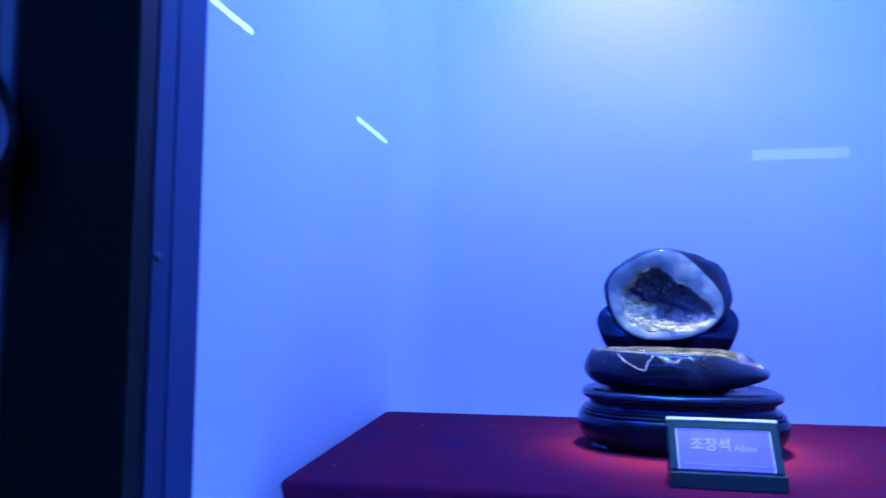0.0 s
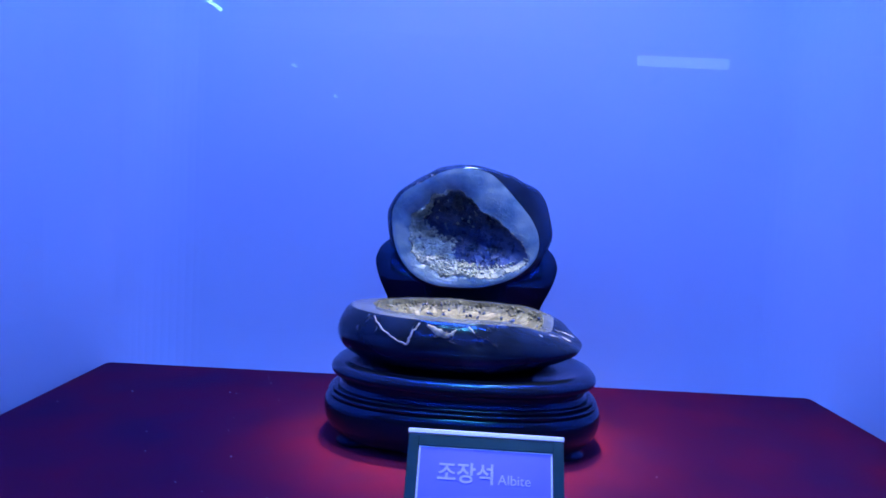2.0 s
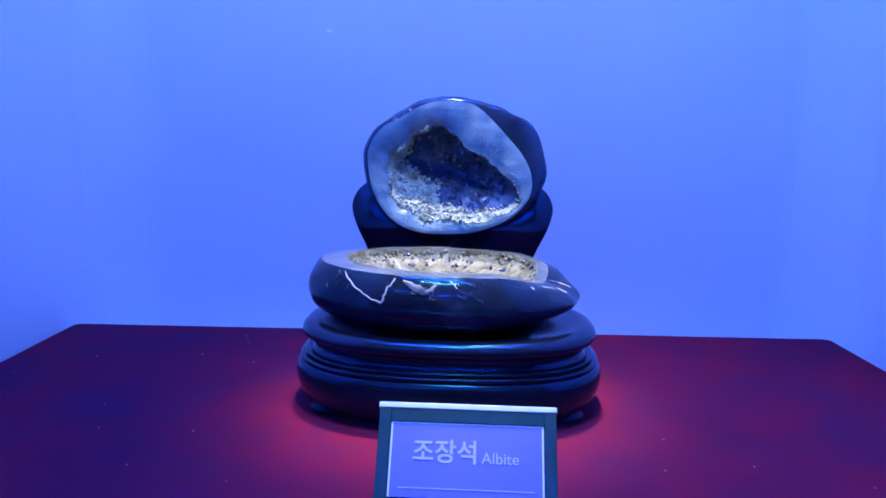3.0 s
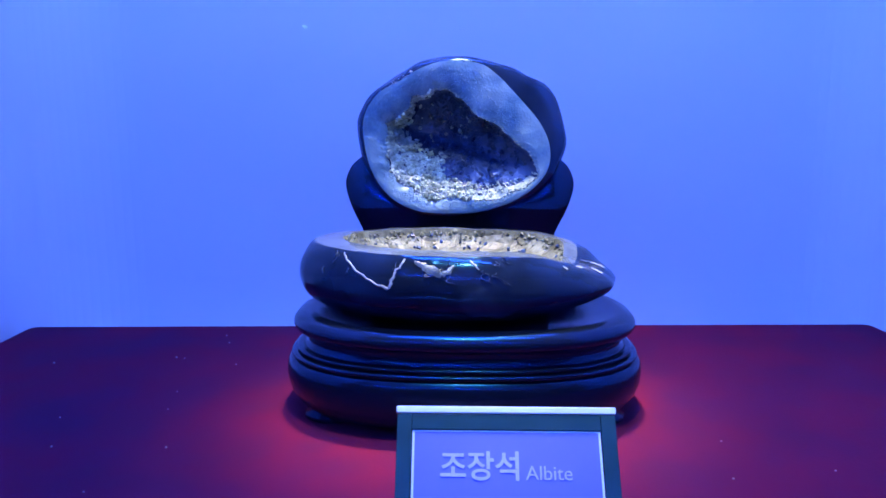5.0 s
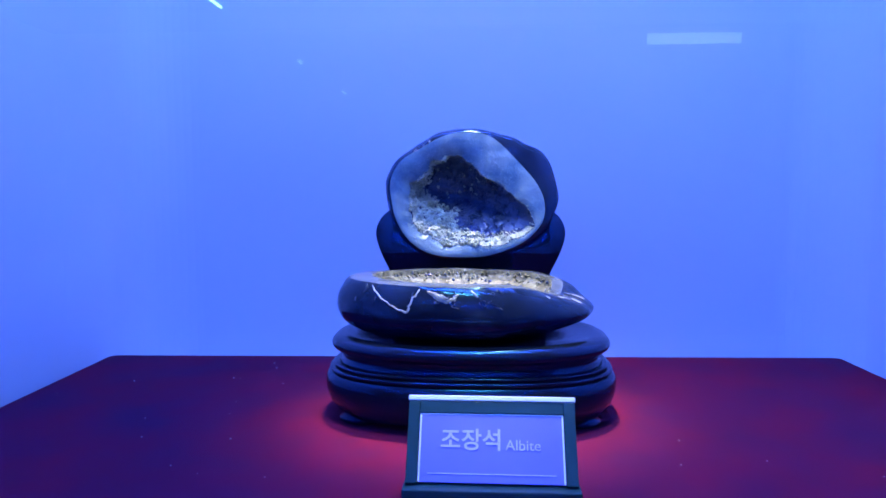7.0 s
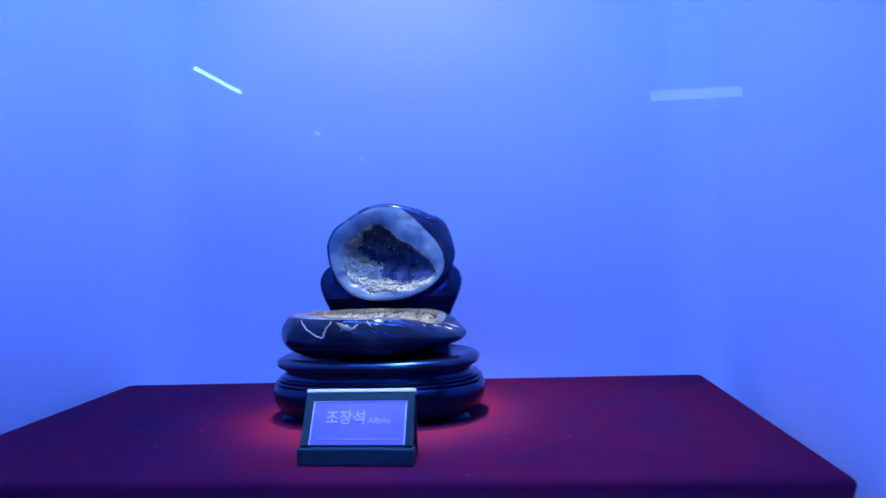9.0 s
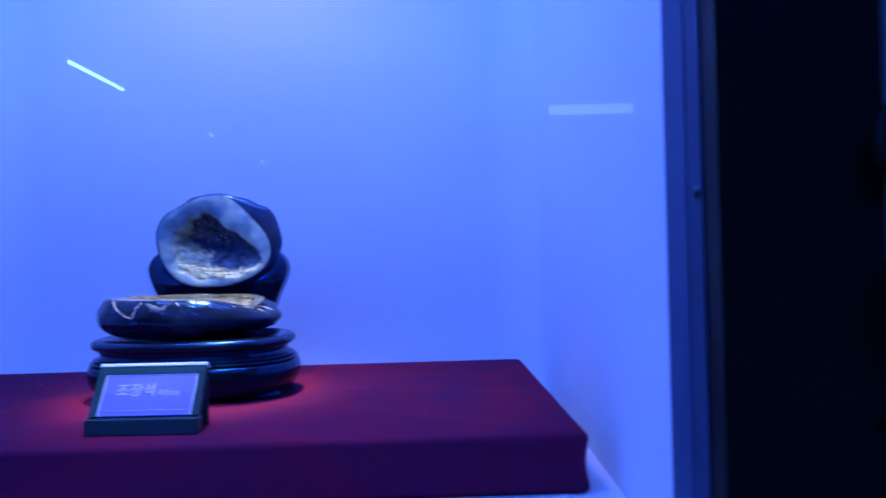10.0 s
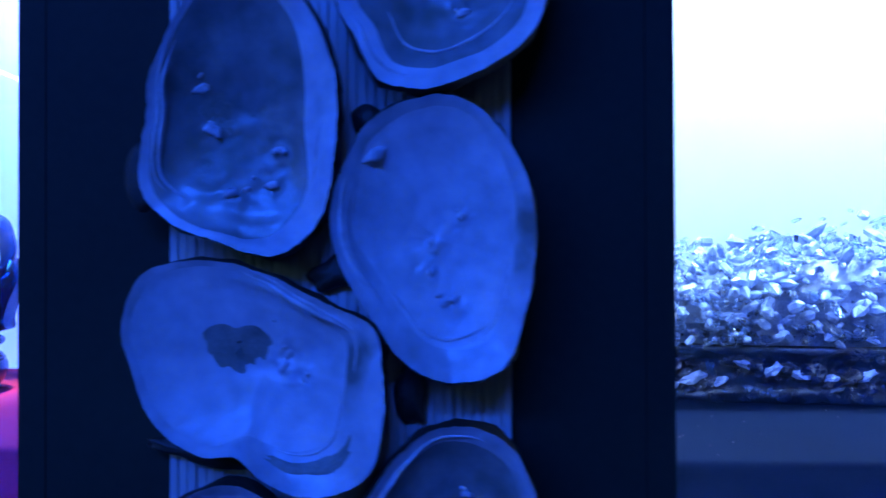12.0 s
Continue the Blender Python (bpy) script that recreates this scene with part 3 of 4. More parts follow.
for k in range(900):
    i, j = rng.randrange(NA), min(7, int(rng.random() ** 1.6 * 8))
    p = Vector(rows[j][i]).lerp(Vector(rows[j + 1][i]), rng.random())
    n = Vector((-p.x, -p.y, 0.03)).normalized()
    r = rng.uniform(0.0009, 0.0024)
    nugget(bm, p + n * r * 0.2 - Vector((0, 0, r)), r)
tagged(part("druse", bm, M_LOWDRUSE, hollow, "bright yellowish-white drusy crystals"), kind="stuff")
bm = bmesh.new()
for k in range(30):
    i, j = rng.randrange(NA // 2), rng.randrange(1, 4)
    nugget(bm, Vector(rows[j][i]) + Vector((0, -0.001, 0.0)), rng.uniform(0.001, 0.0024))
tagged(part("dark_crystals", bm, M_CAVITY, hollow, "dark pits between the crystals"), kind="stuff")


def vein(points, width, bm):
    """A chipped pale streak that hugs the body along points (turns, height fraction)."""
    for (a0, f0, w0), (a1, f1, w1) in zip(points, points[1:]):
        strip = []
        for s in range(7):
            g = s / 6
            a, f = a0 + (a1 - a0) * g, f0 + (f1 - f0) * g
            a += 0.004 * noise.noise(Vector((a * 90, f * 40, 2)))
            f += 0.02 * noise.noise(Vector((a * 120, f * 60, 5)))
            w = (w0 + (w1 - w0) * g) * width * (1 + 0.5 * noise.noise(Vector((a * 200, f * 90, 9))))
            p = low_point(a, f)
            ta = (low_point(a + 0.003, f) - p).normalized()
            tf = (low_point(a, f + 0.02) - p).normalized()
            nrm = ta.cross(tf).normalized()
            along = ta * (a1 - a0) * 0.7 + tf * (f1 - f0) * 0.08
            side = nrm.cross(along).normalized() * w
            strip.append((p + side + nrm * 0.0004, p + nrm * 0.0011, p - side + nrm * 0.0004))
        grid(strip, closed_u=False, bm=bm)


for pts in (((0.622, 0.96, 0.6), (0.642, 0.83, 1.0), (0.670, 0.70, 0.8), (0.686, 0.66, 1.4), (0.692, 0.82, 1.0), (0.698, 0.95, 0.8)),
            ((0.708, 0.93, 0.6), (0.722, 0.86, 2.6), (0.738, 0.80, 2.4), (0.750, 0.90, 0.6)),
            ((0.765, 0.95, 1.2), (0.773, 0.84, 0.5)),
            ((0.872, 0.90, 0.8), (0.876, 0.86, 0.8)),
            ((0.902, 0.93, 0.7), (0.908, 0.88, 0.7)), ((0.915, 0.92, 0.6), (0.921, 0.89, 0.6)), ((0.932, 0.88, 0.7), (0.938, 0.78, 1.2)), ((0.968, 0.90, 0.5), (0.976, 0.78, 0.8))):
    bm = bmesh.new()
    wide = pts[0][0] == 0.708
    vein(pts, 0.0011 if wide else 0.0008, bm)
    part("chipped_vein", bm, M_SMEAR if wide else M_VEIN, low_rind, "faint pale smear" if wide else "white chipped streak", smooth=True)
# small chips below the cut edge
bm = bmesh.new()
for k in range(60):
    a, f = (0.56 + 0.42 * rng.random() if k % 2 else rng.gauss(0.745, 0.022)), 0.97 - 0.22 * rng.random() ** 2
    if noise.noise(Vector((a * 30, f * 9, 1))) > -0.05:
        vein(((a, f, 0.3), (a + rng.uniform(-0.004, 0.006), f - rng.uniform(0.01, 0.06), rng.uniform(0.3, 1.1)), (a + rng.uniform(-0.004, 0.008), f - rng.uniform(0.02, 0.09), 0.2)), 0.0005, bm)
tagged(part("chips", bm, M_SMEAR, low_rind, "scattered small pale chips", smooth=True), kind="stuff")


# ---------------------------------------------------------------- the label
def flat_text(name, body, size, mat, parent, m, depth=0.0002, label="", bold=0.0):
    cu = bpy.data.curves.new(name, "FONT")
    cu.body, cu.size, cu.extrude, cu.offset = body, size, depth, bold
    tmp = new(name, cu)
    bpy.context.view_layer.update()
    me = bpy.data.meshes.new_from_object(tmp.evaluated_get(bpy.context.evaluated_depsgraph_get()))
    bpy.data.objects.remove(tmp)
    me.materials.clear()
    me.materials.append(mat)
    ob = new(name, me)
    ob.parent = parent
    ob.matrix_local = m
    if label:
        ob["label"] = label
    return ob


holder = thing("label_holder", 0.0350, 0.5715, 1.1505, "clear acrylic label holder with violet-blue mineral name card", "label holder")
LEAN = Matrix.Translation((0, 0.004, 0.0165)) @ Matrix.Rotation(radians(-33), 4, "X")   # the sloping front


def leaned(bm):
    bmesh.ops.transform(bm, matrix=LEAN, verts=bm.verts)
    return bm


W, H = 0.0575, 0.0572
part("foot_rail", box(-0.0592, 0.0592, -0.003, 0.014, 0.0, 0.0165), M_ACRYL, holder, "dark green acrylic foot", bevel=0.0012)
part("back_leg", leaned(box(-W, W, 0.0032, 0.0052, 0.0, H)), M_ACRYL, holder, bevel=0.0006)
part("prop", box(-W, W, 0.036, 0.0385, 0.0, 0.064), M_ACRYL, holder, bevel=0.0006)
for s in (-1, 1):
    x0, x1 = sorted((s * W, s * (W - 0.0078)))
    part("side_strip", leaned(box(x0, x1, -0.0018, 0.003, 0.001, H)), M_ACRYL, holder, "dark green acrylic side strip", bevel=0.0006)
part("upper_strip", leaned(box(-W + 0.008, W - 0.008, -0.0014, 0.003, H - 0.0082, H)), M_ACRYL, holder, bevel=0.0004)
part("top_edge", leaned(box(-W - 0.0006, W + 0.0006, -0.0024, 0.0062, H + 0.0002, H + 0.0040)), M_RAIL, holder, "bright polished upper edge", bevel=0.0008)
card = part("card", leaned(box(-W + 0.0082, W - 0.0082, 0.0, 0.0028, 0.0025, H - 0.0084)), M_CARD, holder, "violet-blue printed card")
border = bmesh.new()
for x0, x1, z0, z1 in ((-W + 0.0082, -W + 0.0094, 0.0025, H - 0.0084), (W - 0.0094, W - 0.0082, 0.0025, H - 0.0084), (-W + 0.0095, W - 0.0095, H - 0.0092, H - 0.0084)):
    box(x0, x1, -0.0003, 0.0, z0, z1, border)
part("card_border", leaned(border), M_RAIL, card, "pale edge of the card")
part("rule", leaned(box(-0.043, 0.043, -0.0004, 0.0, 0.0078, 0.0084)), M_INK, card, "thin pale printed rule")
FACE_ON = Matrix.Rotation(radians(90), 4, "X")
flat_text("korean_name", "\uc870\uc7a5\uc11d", 0.0155, M_INK, card, LEAN @ Matrix.Translation((-0.0350, -0.0003, 0.0252)) @ FACE_ON, label="pale Korean lettering", bold=0.00028)
flat_text("english_name", "Albite", 0.0100, M_INK, card, LEAN @ Matrix.Translation((0.0095, -0.0003, 0.0243)) @ FACE_ON, label="pale small English lettering")


# ---------------------------------------------------------------- shells on the panels
def reeded_board(x0, x1, y, z0, z1, n, label):
    t = thing("reeded_board", (x0 + x1) / 2, y, z0, label, "board", "reeded boards")
    w = (x1 - x0) / n
    part("backing", box(-(x1 - x0) / 2, (x1 - x0) / 2, 0.0035, PF - y - 0.0005, 0, z1 - z0), M_BOARD, t)
    prof = [(-0.48, 0.0036), (-0.42, 0.0022), (-0.28, 0.0018), (0.28, 0.0018), (0.42, 0.0022), (0.48, 0.0036)]
    bm = grid([[(u * w, v, z) for u, v in prof] for z in (0, z1 - z0)], cap0=True, cap1=True)
    first = part("reed", bm, M_BOARD, t)
    first.location.x = -(x1 - x0) / 2 + w / 2
    for k in range(1, n):
        o = new("reed", first.data)
        o.parent = t
        o.location = (-(x1 - x0) / 2 + w * (k + 0.5), 0.0006 * math.sin(k * 2.3), 0)


reeded_board(0.626, 0.8425, 0.2665, LEDGE - 0.03, CTOP - 0.2, 36, "pale reeded wooden board mounted on the black panel")
reeded_board(-0.80, -0.588, 0.2665, LEDGE - 0.03, CTOP - 0.2, 30, "pale reeded wooden board mounted on the black panel")
PX = 0.000333


def shell(x, z, radii, y, tip, pearls, label, tilt=(0, 0), seed=0, grow=1.0, muscle=(0.1, -0.3), scars=(), ridges=(), line=(0.86,)):
    """A pearl mussel valve, hollow side out. tip: where the hinge beak lies, in turns; line: where the nacre ends, round the valve."""
    t = thing("pearl_shell", x, y, z, label, "shell", "pearl shells")
    n, m = 150, 40
    k1 = PX * 0.985 * grow
    off = Vector((seed * 3.1, seed * 1.7, seed))

    clumps = [(around(radii, a) * k1 * f * math.cos(a * math.tau), around(radii, a) * k1 * f * math.sin(a * math.tau)) for a, f, r, long in pearls]

    def border(a):
        return around(line, a) + 0.03 * noise.noise(Vector((math.cos(a * math.tau) * 2.2, math.sin(a * math.tau) * 2.2, 5)) + off)

    def at(a, f):
        r = around(radii, a) * k1
        r *= 1 + (0.006 * noise.noise(Vector((math.cos(a * math.tau) * 46, math.sin(a * math.tau) * 46, 0)) + off) + 0.014 * noise.noise(Vector((math.cos(a * math.tau) * 5, math.sin(a * math.tau) * 5, 0)) + off) + 0.008 * noise.noise(Vector((math.cos(a * math.tau) * 17, math.sin(a * math.tau) * 17, 0)) + off)) * f ** 3
        px, pz = r * f * math.cos(a * math.tau), r * f * math.sin(a * math.tau)
        bowl = -0.021 * f ** 2.0                       # rim comes forward
        edge_f = border(a) - 0.02 + 0.02 * noise.noise(Vector((math.cos(a * math.tau) * 1.3, math.sin(a * math.tau) * 1.3, 8)) + off)
        side = 0.12 + 0.88 * max(0.0, math.cos((a - tip - 0.42) * math.tau))
        lip = 0.5 * (0.0013 * math.exp(-((f - edge_f) / 0.03) ** 2) - 0.0020 * max(0, f - edge_f) / 0.18) * side
        # hinge ridge along the side that faces the beak
        da = (a - tip + 0.5) % 1.0 - 0.5
        ridge = -0.0035 * math.exp(-(da / 0.10) ** 2) * math.exp(-((f - 0.86) / 0.03) ** 2)
        dx, dz = px - muscle[0] * 0.06, pz - muscle[1] * 0.06
        scar = 0.0018 * math.exp(-((dx * dx + dz * dz) / 0.014 ** 2) ** 2)
        wob = 0.0030 * noise.noise(Vector((px, pz, 0)) * 24 + off) + 0.0005 * noise.noise(Vector((px, pz, 0)) * 75 + off)
        rim = 0.0012 * noise.noise(Vector((a * 40, 0, 4)) + off) * f ** 8
        # crumpled pearl where blisters have grown
        near = 0.0
        for cx, cz in clumps:
            near = max(near, math.exp(-((px - cx) ** 2 + (pz - cz) ** 2) / 0.010 ** 2))
        if near > 0.02:
            wob += near * (0.0034 * noise.noise(Vector((px, pz, 0)) * 130 + off) + 0.0016 * noise.noise(Vector((px, pz, 3)) * 260 + off))
        # growth lines, stronger towards the rim
        wob += 0.00028 * math.sin(46 * f + 3 * noise.noise(Vector((px, pz, 1)) * 20 + off)) * f ** 2
        return Vector((px, bowl + lip + ridge + scar + wob * (1 - 0.4 * f) + rim + tilt[0] * px + tilt[1] * pz, pz))

    split = 32
    inner = [[at(i / n, max(0.02, k / split * border(i / n) if k <= split else border(i / n) + (1 - border(i / n)) * (k - split) / (m - split))) for i in range(n)] for k in range(m + 1)]
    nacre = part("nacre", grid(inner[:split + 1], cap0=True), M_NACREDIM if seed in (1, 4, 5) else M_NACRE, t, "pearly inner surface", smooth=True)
    part("margin", grid(inner[split:]), M_NACRE if seed in (1, 4, 8) else M_LIP, t, "paler outer margin" if seed in (1, 4, 8) else "duller outer margin", smooth=True)
    outer = [inner[-1]]
    for k in range(1, 7):
        f = k / 6
        outer.append([Vector((v.x * (1 + (0.030 + 0.040 * noise.noise(Vector((v.x, 0, v.z)) * 70 + off)) * math.sin(min(1, f * 2) * math.pi / 2) - 1.3 * max(0, f - 0.4) ** 2), v.y + 0.002 * math.sin(f * math.pi) + (0.006 - v.y) * f ** 1.3, v.z * (1 + (0.030 + 0.040 * noise.noise(Vector((v.x, 0, v.z)) * 70 + off)) * math.sin(min(1, f * 2) * math.pi / 2) - 1.3 * max(0, f - 0.4) ** 2))) for v in inner[-1]])
    part("outside", grid(outer, cap1=True), M_HUSK, t, "dark scaly outer skin", smooth=True)
    for ca, cf, wa, wf in scars:
        ps = []
        for q in (0.05, 0.4, 0.75, 1.0):
            row = []
            for b in range(64):
                th = b * math.tau / 64
                w = q * (1 + 0.75 * noise.noise(Vector((math.cos(th) * 1.2, math.sin(th) * 1.2, 2)) + off) + 0.22 * noise.noise(Vector((math.cos(th) * 2.9, math.sin(th) * 2.9, 7)) + off))
                v = at(ca + wa * w * math.cos(th) + 0.25 * wa * math.sin(th) ** 2, min(0.97, max(0.03, cf + wf * w * math.sin(th))))
                row.append(v + Vector((0, -0.00035 if q < 1 else 0.0001, 0)))
            ps.append(row)
        part("dark_scar", grid(ps, cap0=True), M_SCAR, nacre, "dull olive-brown scar in the pearl", smooth=True)
    for a0, a1, f0, f1, w in ridges:
        rows = []
        for k in range(41):
            g = k / 40
            a = a0 + (a1 - a0) * g
            p = at(a, f0 + (f1 - f0) * g + 0.012 * math.sin(g * 9 + seed))
            q = 1.6 * w * math.sin(math.pi * min(1, max(0.02, g))) ** 0.6
            d = Vector((p.x, 0, p.z)).normalized()
            rows.append([p + d * q * math.cos(b * math.tau / 8) + Vector((0, -q * 0.9 * math.sin(b * math.tau / 8), 0)) for b in range(8)])
        part("hinge_ridge", grid(rows, cap0=True, cap1=True), M_PEARL, nacre, "thin bright hinge ridge", smooth=True)
    grown = random.Random(seed)
    more = [(a + grown.uniform(-0.05, 0.05), f + grown.uniform(-0.07, 0.07), r * grown.uniform(0.3, 0.6), grown.uniform(0.7, 1.8)) for a, f, r, long in pearls for q in range(1)]
    for a, f, r, long in list(pearls) + more:
        p = at(a, f)
        r *= 0.62
        bm = bmesh.new()
        bmesh.ops.create_uvsphere(bm, u_segments=14, v_segments=10, radius=r, matrix=Matrix.Translation(p + Vector((0, -r * 0.15, 0))) @ Matrix.Rotation(a * 9 + f, 4, "Y") @ Matrix.Diagonal((1, 0.75, long * 1.3, 1)))
        for v in bm.verts:
            v.co += Vector((1, 1, 1)) * 0.75 * r * noise.noise(v.co * 300 + off)
        part("blister_pearl", bm, M_PEARL, nacre, "raised blister pearl", smooth=True)
    return t


def px_to_world(px, py):
    """Place on the panel from a drawing of it, in units of PX."""
    return 0.800 + (px - 784) * PX * 0.998, 1.347 - (py - 441) * PX * 0.998


SCARS = {
    1: ((0.48, 0.36, 0.10, 0.16), (0.57, 0.28, 0.05, 0.10)),
    2: ((0.33, 0.26, 0.15, 0.22), (0.83, 0.80, 0.060, 0.065), (0.20, 0.55, 0.004, 0.015)),
}
RIDGES = {
    1: ((0.37, 0.66, 0.90, 0.80, 0.0011), (0.36, 0.63, 0.96, 0.86, 0.0008), (0.98, 0.84, 0.80, 0.78, 0.0007)),
    2: ((0.27, 0.00, 0.93, 0.78, 0.0010), (0.25, 0.04, 0.98, 0.84, 0.0007), (0.99, 0.78, 0.66, 0.70, 0.0006)),
    3: ((0.40, 0.64, 0.95, 0.84, 0.0011), (0.63, 0.84, 0.70, 0.72, 0.0008), (0.96, 0.82, 0.78, 0.76, 0.0006)),
    4: ((0.60, 0.92, 0.66, 0.68, 0.0008), (0.58, 0.70, 0.94, 0.90, 0.0008)),
    5: ((0.20, 0.42, 0.92, 0.86, 0.0008),),
}
LINES = {
    1: (0.60, 0.66, 0.80, 0.92, 0.95, 0.93, 0.92, 0.93, 0.94, 0.92, 0.78, 0.64),
    2: (0.70, 0.76, 0.84, 0.90, 0.94, 0.95, 0.94, 0.92, 0.88, 0.72, 0.66, 0.66),
    3: (0.80, 0.84, 0.90, 0.92, 0.90, 0.86, 0.80, 0.72, 0.74, 0.78, 0.80, 0.80),
}
SHELLS = (
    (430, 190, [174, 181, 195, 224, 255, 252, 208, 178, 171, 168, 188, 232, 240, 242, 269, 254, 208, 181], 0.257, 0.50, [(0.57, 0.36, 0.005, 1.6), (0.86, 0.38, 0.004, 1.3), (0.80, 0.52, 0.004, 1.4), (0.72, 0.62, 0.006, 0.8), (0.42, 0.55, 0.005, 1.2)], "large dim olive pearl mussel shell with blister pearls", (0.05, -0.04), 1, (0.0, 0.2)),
    (450, 660, [235, 236, 190, 175, 181, 200, 236, 270, 255, 218, 200, 185, 167, 148, 196, 245, 271, 250], 0.256, 0.16, [(0.03, 0.18, 0.0045, 1.2), (0.09, 0.30, 0.004, 1.0), (0.98, 0.36, 0.0035, 2.2)], "broad pale pearl shell with a notched edge and dark scar", (-0.03, 0.03), 2, (0.0, 0.15)),
    (775, 420, [175, 182, 199, 224, 252, 250, 240, 209, 197, 184, 175, 175, 194, 234, 259, 251, 203, 182], 0.256, 0.55, [(0.65, 0.10, 0.0045, 1.8), (0.72, 0.28, 0.0045, 1.2), (0.78, 0.45, 0.0045, 1.6), (0.12, 0.30, 0.0035, 1.2), (0.35, 0.80, 0.007, 1.0)], "oval pearl shell with a row of blister pearls", (0.02, 0.02), 3, (0.3, -0.2)),
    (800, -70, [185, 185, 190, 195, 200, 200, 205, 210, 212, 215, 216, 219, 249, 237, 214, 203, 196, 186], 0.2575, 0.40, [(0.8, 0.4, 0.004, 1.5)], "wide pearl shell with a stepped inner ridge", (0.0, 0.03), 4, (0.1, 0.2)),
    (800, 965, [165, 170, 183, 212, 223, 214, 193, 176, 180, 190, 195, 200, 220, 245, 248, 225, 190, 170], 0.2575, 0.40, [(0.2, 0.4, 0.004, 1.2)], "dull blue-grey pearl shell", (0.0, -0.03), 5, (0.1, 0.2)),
    (400, 1010, [160, 150, 150, 158, 152, 160, 170, 180, 200, 210, 200, 170], 0.2585, 0.40, [(0.2, 0.4, 0.004, 1.2)], "small pale pearl shell", (0.0, 0.0), 6, (0.1, 0.2)),
    (330, -420, [180, 190, 215, 240, 220, 180, 165, 180, 220, 235, 220, 190], 0.257, 0.45, [(0.8, 0.4, 0.004, 1.5)], "oval pearl shell with pale margin", (0.0, 0.0), 7, (0.1, 0.2)),
)
for cx, cy, radii, y, tip, pearls, label, tilt, seed, muscle in SHELLS:
    wx, wz = px_to_world(cx, cy)
    shell(wx, wz, radii, y, tip, pearls, label, tilt, seed, muscle=muscle, scars=SCARS.get(seed, ()), ridges=RIDGES.get(seed, ()), line=LINES.get(seed, (0.84, 0.86, 0.82)))
# shells on the board beside the previous case
shell(-0.6215, 1.479, [190, 180, 200, 230, 210, 190, 185, 180, 215, 240, 225, 190], 0.257, 0.45, [(0.1, 0.4, 0.005, 1.2)], "oval pearl shell with dark rim", (0, 0), 8)
shell(-0.70, 1.28, [185, 190, 205, 220, 210, 200, 190, 180, 205, 225, 215, 195], 0.257, 0.45, [(0.1, 0.4, 0.005, 1.2)], "oval pearl shell with dark rim", (0, 0), 9)

# dark husks wedged behind, between the valves
for hx, hz, ha, hb, turn in ((590, 480, 60, 34, 20), (725, 705, 30, 62, 5), (650, 200, 42, 30, -30), (560, 330, 20, 70, 0), (330, 820, 110, 22, -12), (690, 880, 46, 28, 30)):
    wx, wz = px_to_world(hx, hz)
    husk = thing("shell_husk", wx, 0.2645, wz, "dark broken mussel husk behind the pearl shells", "shell fragment", "dark husks")
    rows = []
    for q, yy in ((0.25, -0.0052), (0.6, -0.0045), (0.9, -0.002), (1.0, 0.0), (0.9, 0.0015)):
        row = []
        for b in range(32):
            th = b * math.tau / 32
            w = q * (1 + 0.35 * noise.noise(Vector((math.cos(th) * 1.5, math.sin(th) * 1.5, hx * 0.1))))
            px, pz = ha * PX * w * math.cos(th), hb * PX * w * math.sin(th)
            c, sn = math.cos(radians(turn)), math.sin(radians(turn))
            row.append((px * c - pz * sn, yy + 0.002 * noise.noise(Vector((px, pz, 0)) * 120), px * sn + pz * c))
        rows.append(row)
    part("husk_body", grid(rows, cap0=True, cap1=True), M_HUSK, husk, smooth=True)
# a broken brown fragment tucked under the first shell
wx, wz = px_to_world(258, 305)
frag = thing("shell_fragment", wx - 0.008, 0.252, wz, "dull brown broken shell fragment", "shell fragment")
bm = grid([[(0.011 * q * math.cos(a * math.tau / 20) * (1 + 0.2 * noise.noise(Vector((a, 0, 0)))), yy, 0.022 * q * math.sin(a * math.tau / 20)) for a in range(20)] for q, yy in ((0.7, -0.004), (0.95, -0.003), (1.0, 0.0), (0.8, 0.008))], cap0=True, cap1=True)
part("fragment_body", bm, M_HUSK, frag, smooth=True)


# ---------------------------------------------------------------- the crystal cluster in the next case
CX, CY, CZ = 1.40, 0.905, 1.2205
perch = thing("carved_root_stand", CX, CY, 1.1425, "dark glossy carved root-wood stand on black velvet", "stand")
rows = []
for k in range(15):
    f = k / 14
    w = 0.93 + 0.07 * math.sin(f * math.pi * 2.0 + 0.6) - 0.05 * f
    row = []
    for i in range(140):
        a = i * math.tau / 140
        q = Vector((math.cos(a) * 5.5, math.sin(a) * 3.0, f * 2.6))
        d = w * (1 + 0.075 * noise.noise(q) + 0.075 * (0.5 - abs(noise.noise(q * 2.1))))
        row.append((0.40 * d * math.cos(a), 0.128 * d * math.sin(a), 0.072 * f))
    rows.append(row)
part("root_body", grid(rows, cap0=True, cap1=True), M_OBSIDIAN, perch, smooth=True)
crng = random.Random(11)
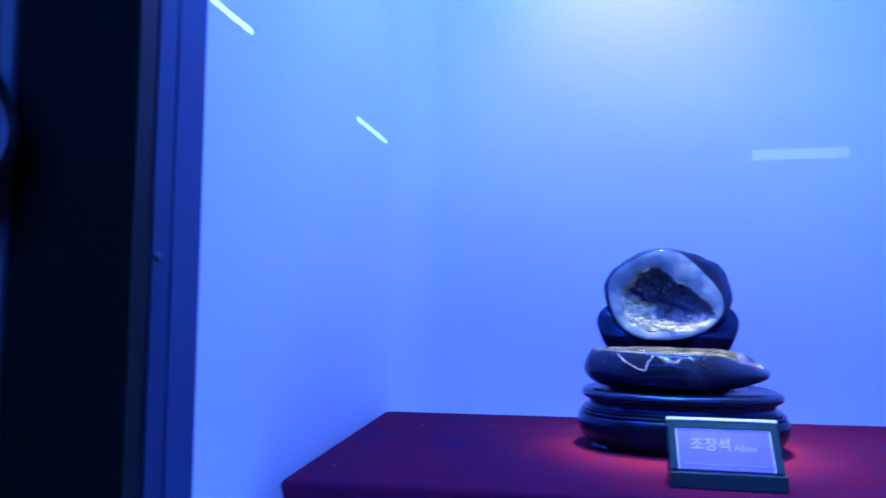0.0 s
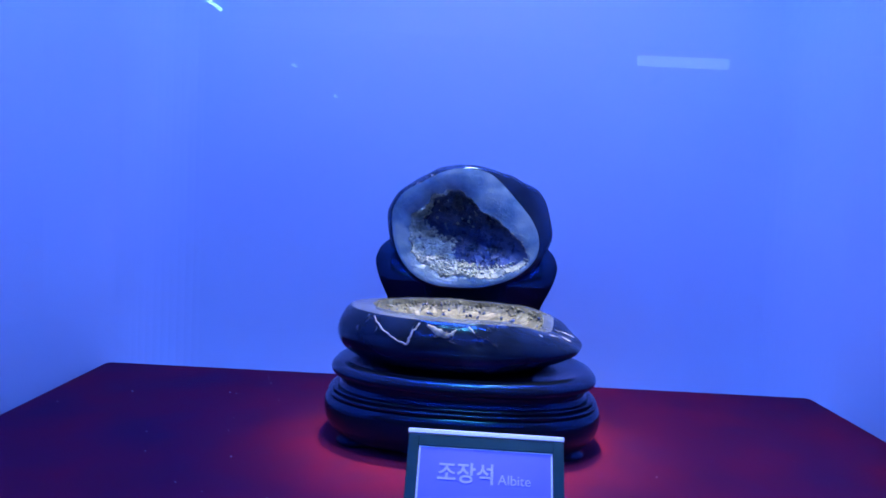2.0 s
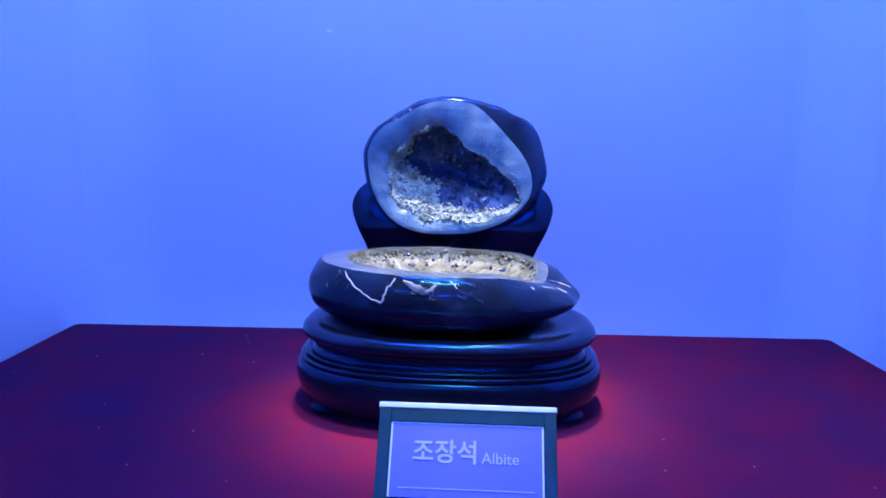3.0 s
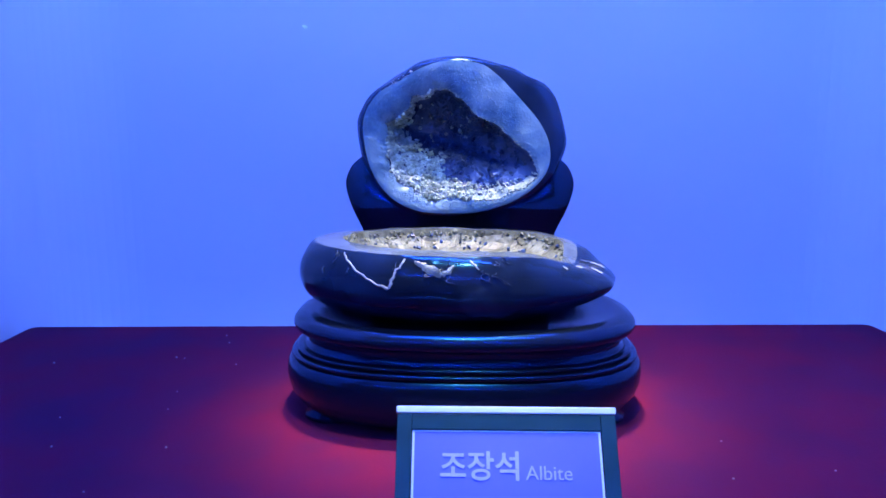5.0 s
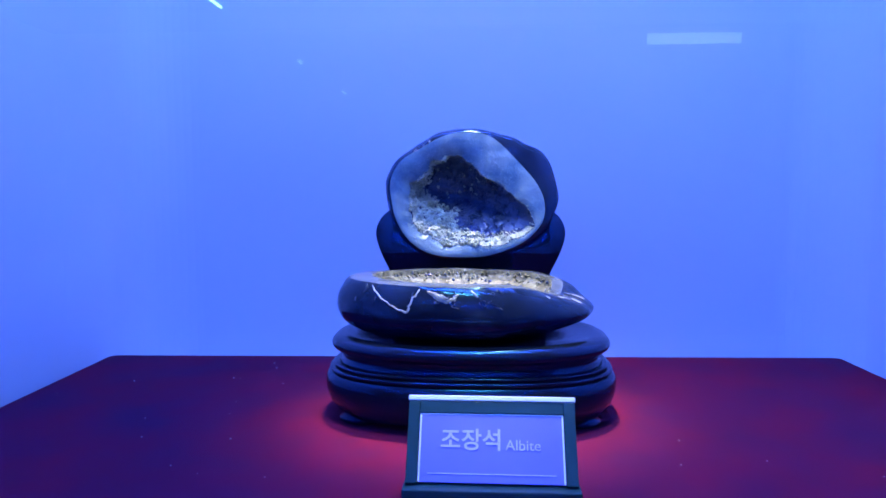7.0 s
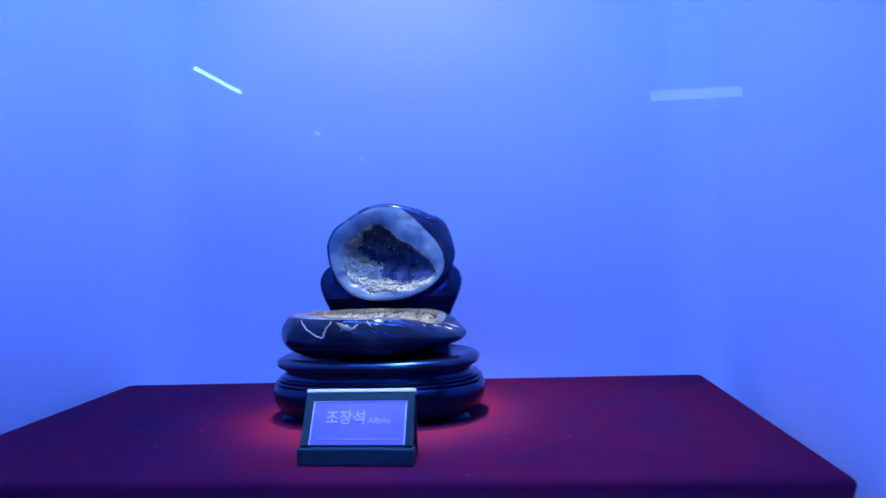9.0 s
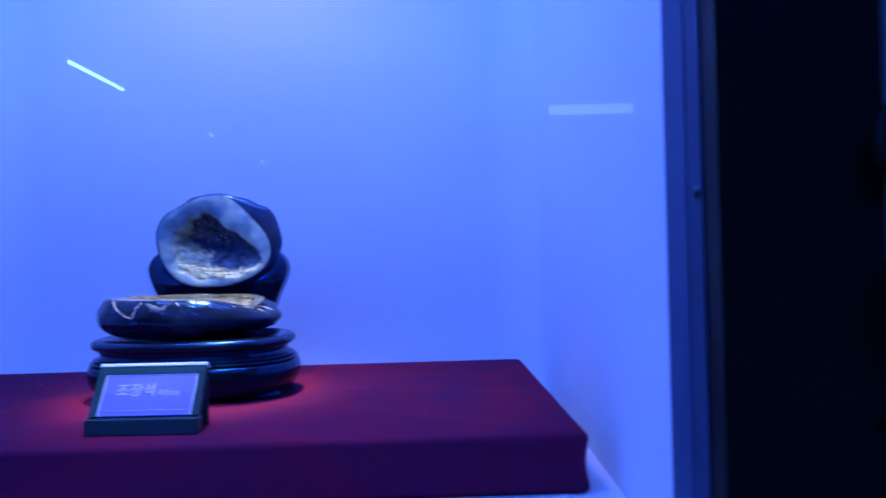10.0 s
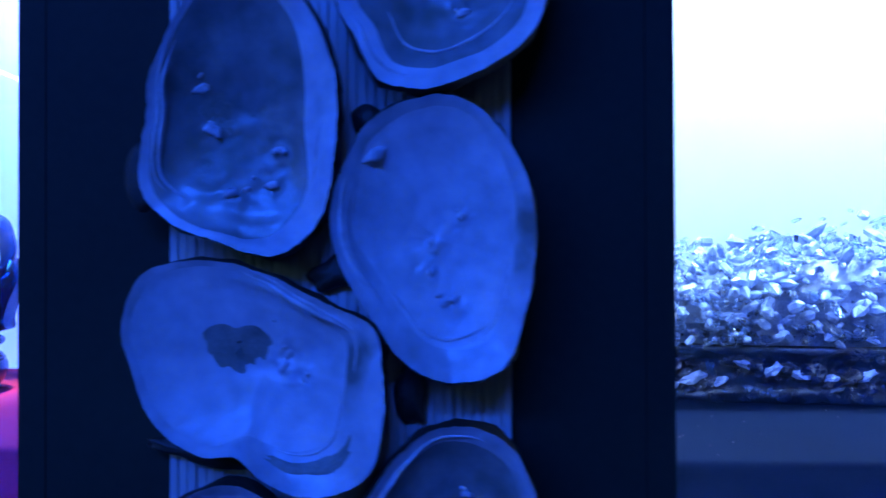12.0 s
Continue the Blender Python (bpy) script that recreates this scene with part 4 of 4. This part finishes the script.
for k in range(150):
    a = math.tau * (0.5 + 0.5 * (k + crng.random()) / 150)
    bm = bmesh.new()
    bmesh.ops.create_icosphere(bm, subdivisions=2, radius=1)
    rx, rz = crng.uniform(0.005, 0.017), crng.uniform(0.003, 0.007)
    turn = crng.uniform(-0.7, 0.7)
    z = crng.uniform(0.012, 0.060)
    for v in bm.verts:
        q = v.co * (1 + 0.7 * noise.noise(v.co * 1.8 + Vector((k * 1.7, 0, 0))))
        x, zz = q.x * rx, q.z * rz
        v.co = Vector((0.388 * math.cos(a) + x * math.cos(turn) - zz * math.sin(turn), 0.124 * math.sin(a) + q.y * 0.008, max(0.001, z + x * math.sin(turn) + zz * math.cos(turn))))
    # Every fifth knot is pale: fallen quartz, and glints put into the colour.
    if k % 5 == 2:
        part("pale_glint_chip", bm, M_MILK, perch, "pale chip standing in for fallen quartz and for glints")
    else:
        part("carved_knot", bm, M_OBSIDIAN, perch)

cluster = thing("quartz_cluster", CX, CY, CZ, "bushy cluster of clear and milky quartz crystals", "crystal cluster")
bm_c, bm_m = bmesh.new(), bmesh.new()
for k in range(2100):
    u, v = crng.uniform(-1, 1), crng.uniform(-1, 0.7)
    x, y = u * 0.365, v * 0.115
    top = 0.205 * (1 - 0.30 * abs(u) ** 3 - 0.55 * max(0, -v) ** 2) * (0.85 + 0.3 * noise.noise(Vector((u * 5, v * 3, 0)))) * crng.uniform(0.10, 1.0)
    p = Vector((x, y, max(0.008, top - 0.02)))
    d = Vector((u * 0.6 + crng.uniform(-1.1, 1.1), v * 0.6 - 0.6 + crng.uniform(-0.8, 0.6), crng.uniform(-0.8, 0.8)))
    r = crng.choice((0.0022, 0.003, 0.004, 0.005, 0.006, 0.0075))
    crystal(bm_c if crng.random() < 0.5 else bm_m, p, d, r, r * crng.uniform(2.6, 5.6), twist=crng.random() * 6)
tagged(part("clear_crystals", bm_c, M_QUARTZ, cluster, "clear quartz points"), kind="stuff")
tagged(part("milky_crystals", bm_m, M_MILK, cluster, "milky white quartz points"), kind="stuff")
rows = []
for k in range(9):
    f = k / 8
    w = (0.98, 1.0, 1.0, 0.97, 0.92, 0.85, 0.75, 0.55, 0.3)[k]
    rows.append([(0.345 * w * math.cos(i * math.tau / 64) * (1 + 0.10 * noise.noise(Vector((i * 0.4, k, 0)))), 0.095 * w * math.sin(i * math.tau / 64) * (1 + 0.12 * noise.noise(Vector((i * 0.4, k, 5)))), -0.004 + 0.118 * f) for i in range(64)])
part("matrix_rock", grid(rows, cap0=True, cap1=True), M_MILKDARK, cluster, "grey translucent quartz mass")


# ---------------------------------------------------------------- lamps of the gallery
def pendant_tube(x, y0, y1, z, lit):
    t = thing("pendant_tube_lamp", x, (y0 + y1) / 2, z, "thin lit tube lamp hung below the ceiling", "lamp", "pendant tube lamps")
    h = (y1 - y0) / 2
    part("tube", rod((0, -h, 0), (0, h, 0), 0.0065), lit, t, "glowing blue-white tube")
    part("channel", box(-0.009, 0.009, -h - 0.006, h + 0.006, 0.0068, 0.026), M_BLACK, t, "black lamp channel", bevel=0.002)
    for s in (-1, 1):
        part("end_cap", rod((0, s * h, 0), (0, s * (h + 0.008), 0), 0.0085), M_BLACK, t)
        part("cord", rod((0, s * h * 0.7, 0.026), (0, s * h * 0.7, 2.9 - z), 0.0015, sides=6), M_BLACK, t, "thin hanging cord")


for y0, y1 in ((-0.76, -0.47), (-2.05, -1.62), (-3.17, -3.07), (-4.31, -4.17)):
    pendant_tube(-0.95, y0, y1, 2.04, M_TUBE if y0 > -3 else M_TUBEDIM)
pendant_tube(2.07, -2.77, -2.51, 2.04, M_TUBEDIM)

# Unseen housing, added only to go with the blue gallery fill.
strip = thing("unseen_fill_housing", -0.5, -1.75, 2.865, "unseen slim housing added under the ceiling for the blue fill", "lamp")
part("housing", box(-1.75, 1.75, -0.08, 0.08, 0.0, 0.035), M_BLACK, strip, "black housing of the added fill", bevel=0.004)
sign = thing("wall_light_bar", 1.65, -5.18, 2.555, "long pale diffuser light bar on a dark bracket", "lamp")
part("diffuser", box(-0.37, 0.35, -0.02, 0.02, -0.04, 0.04), M_BAR, sign, "glowing pale diffuser", bevel=0.006)
part("housing", box(-0.42, 0.37, -0.05, -0.0205, -0.055, 0.055), M_BLACK, sign, bevel=0.004)
part("arm", box(-0.03, 0.03, -1.02, -0.0505, -0.02, 0.02), M_BLACK, sign)


def spot_lamp(x, y, label):
    t = thing("case_spotlight", x, y, CTOP, label, "spotlight", "case spotlights")
    part("ring", grid([[(r * math.cos(a * math.tau / 24), r * math.sin(a * math.tau / 24), z) for a in range(24)] for r, z in ((0.045, -0.0005), (0.045, -0.004), (0.034, -0.006), (0.033, -0.002))]), M_TRIM, t, smooth=True)
    part("lens", grid([[(r * math.cos(a * math.tau / 24), r * math.sin(a * math.tau / 24), z) for a in range(24)] for r, z in ((0.0325, -0.0008), (0.0325, -0.0018))], cap0=True, cap1=True), M_MILK, t, "pale round lens")


spot_lamp(0.03, 0.70, "small recessed spotlight in the case top")
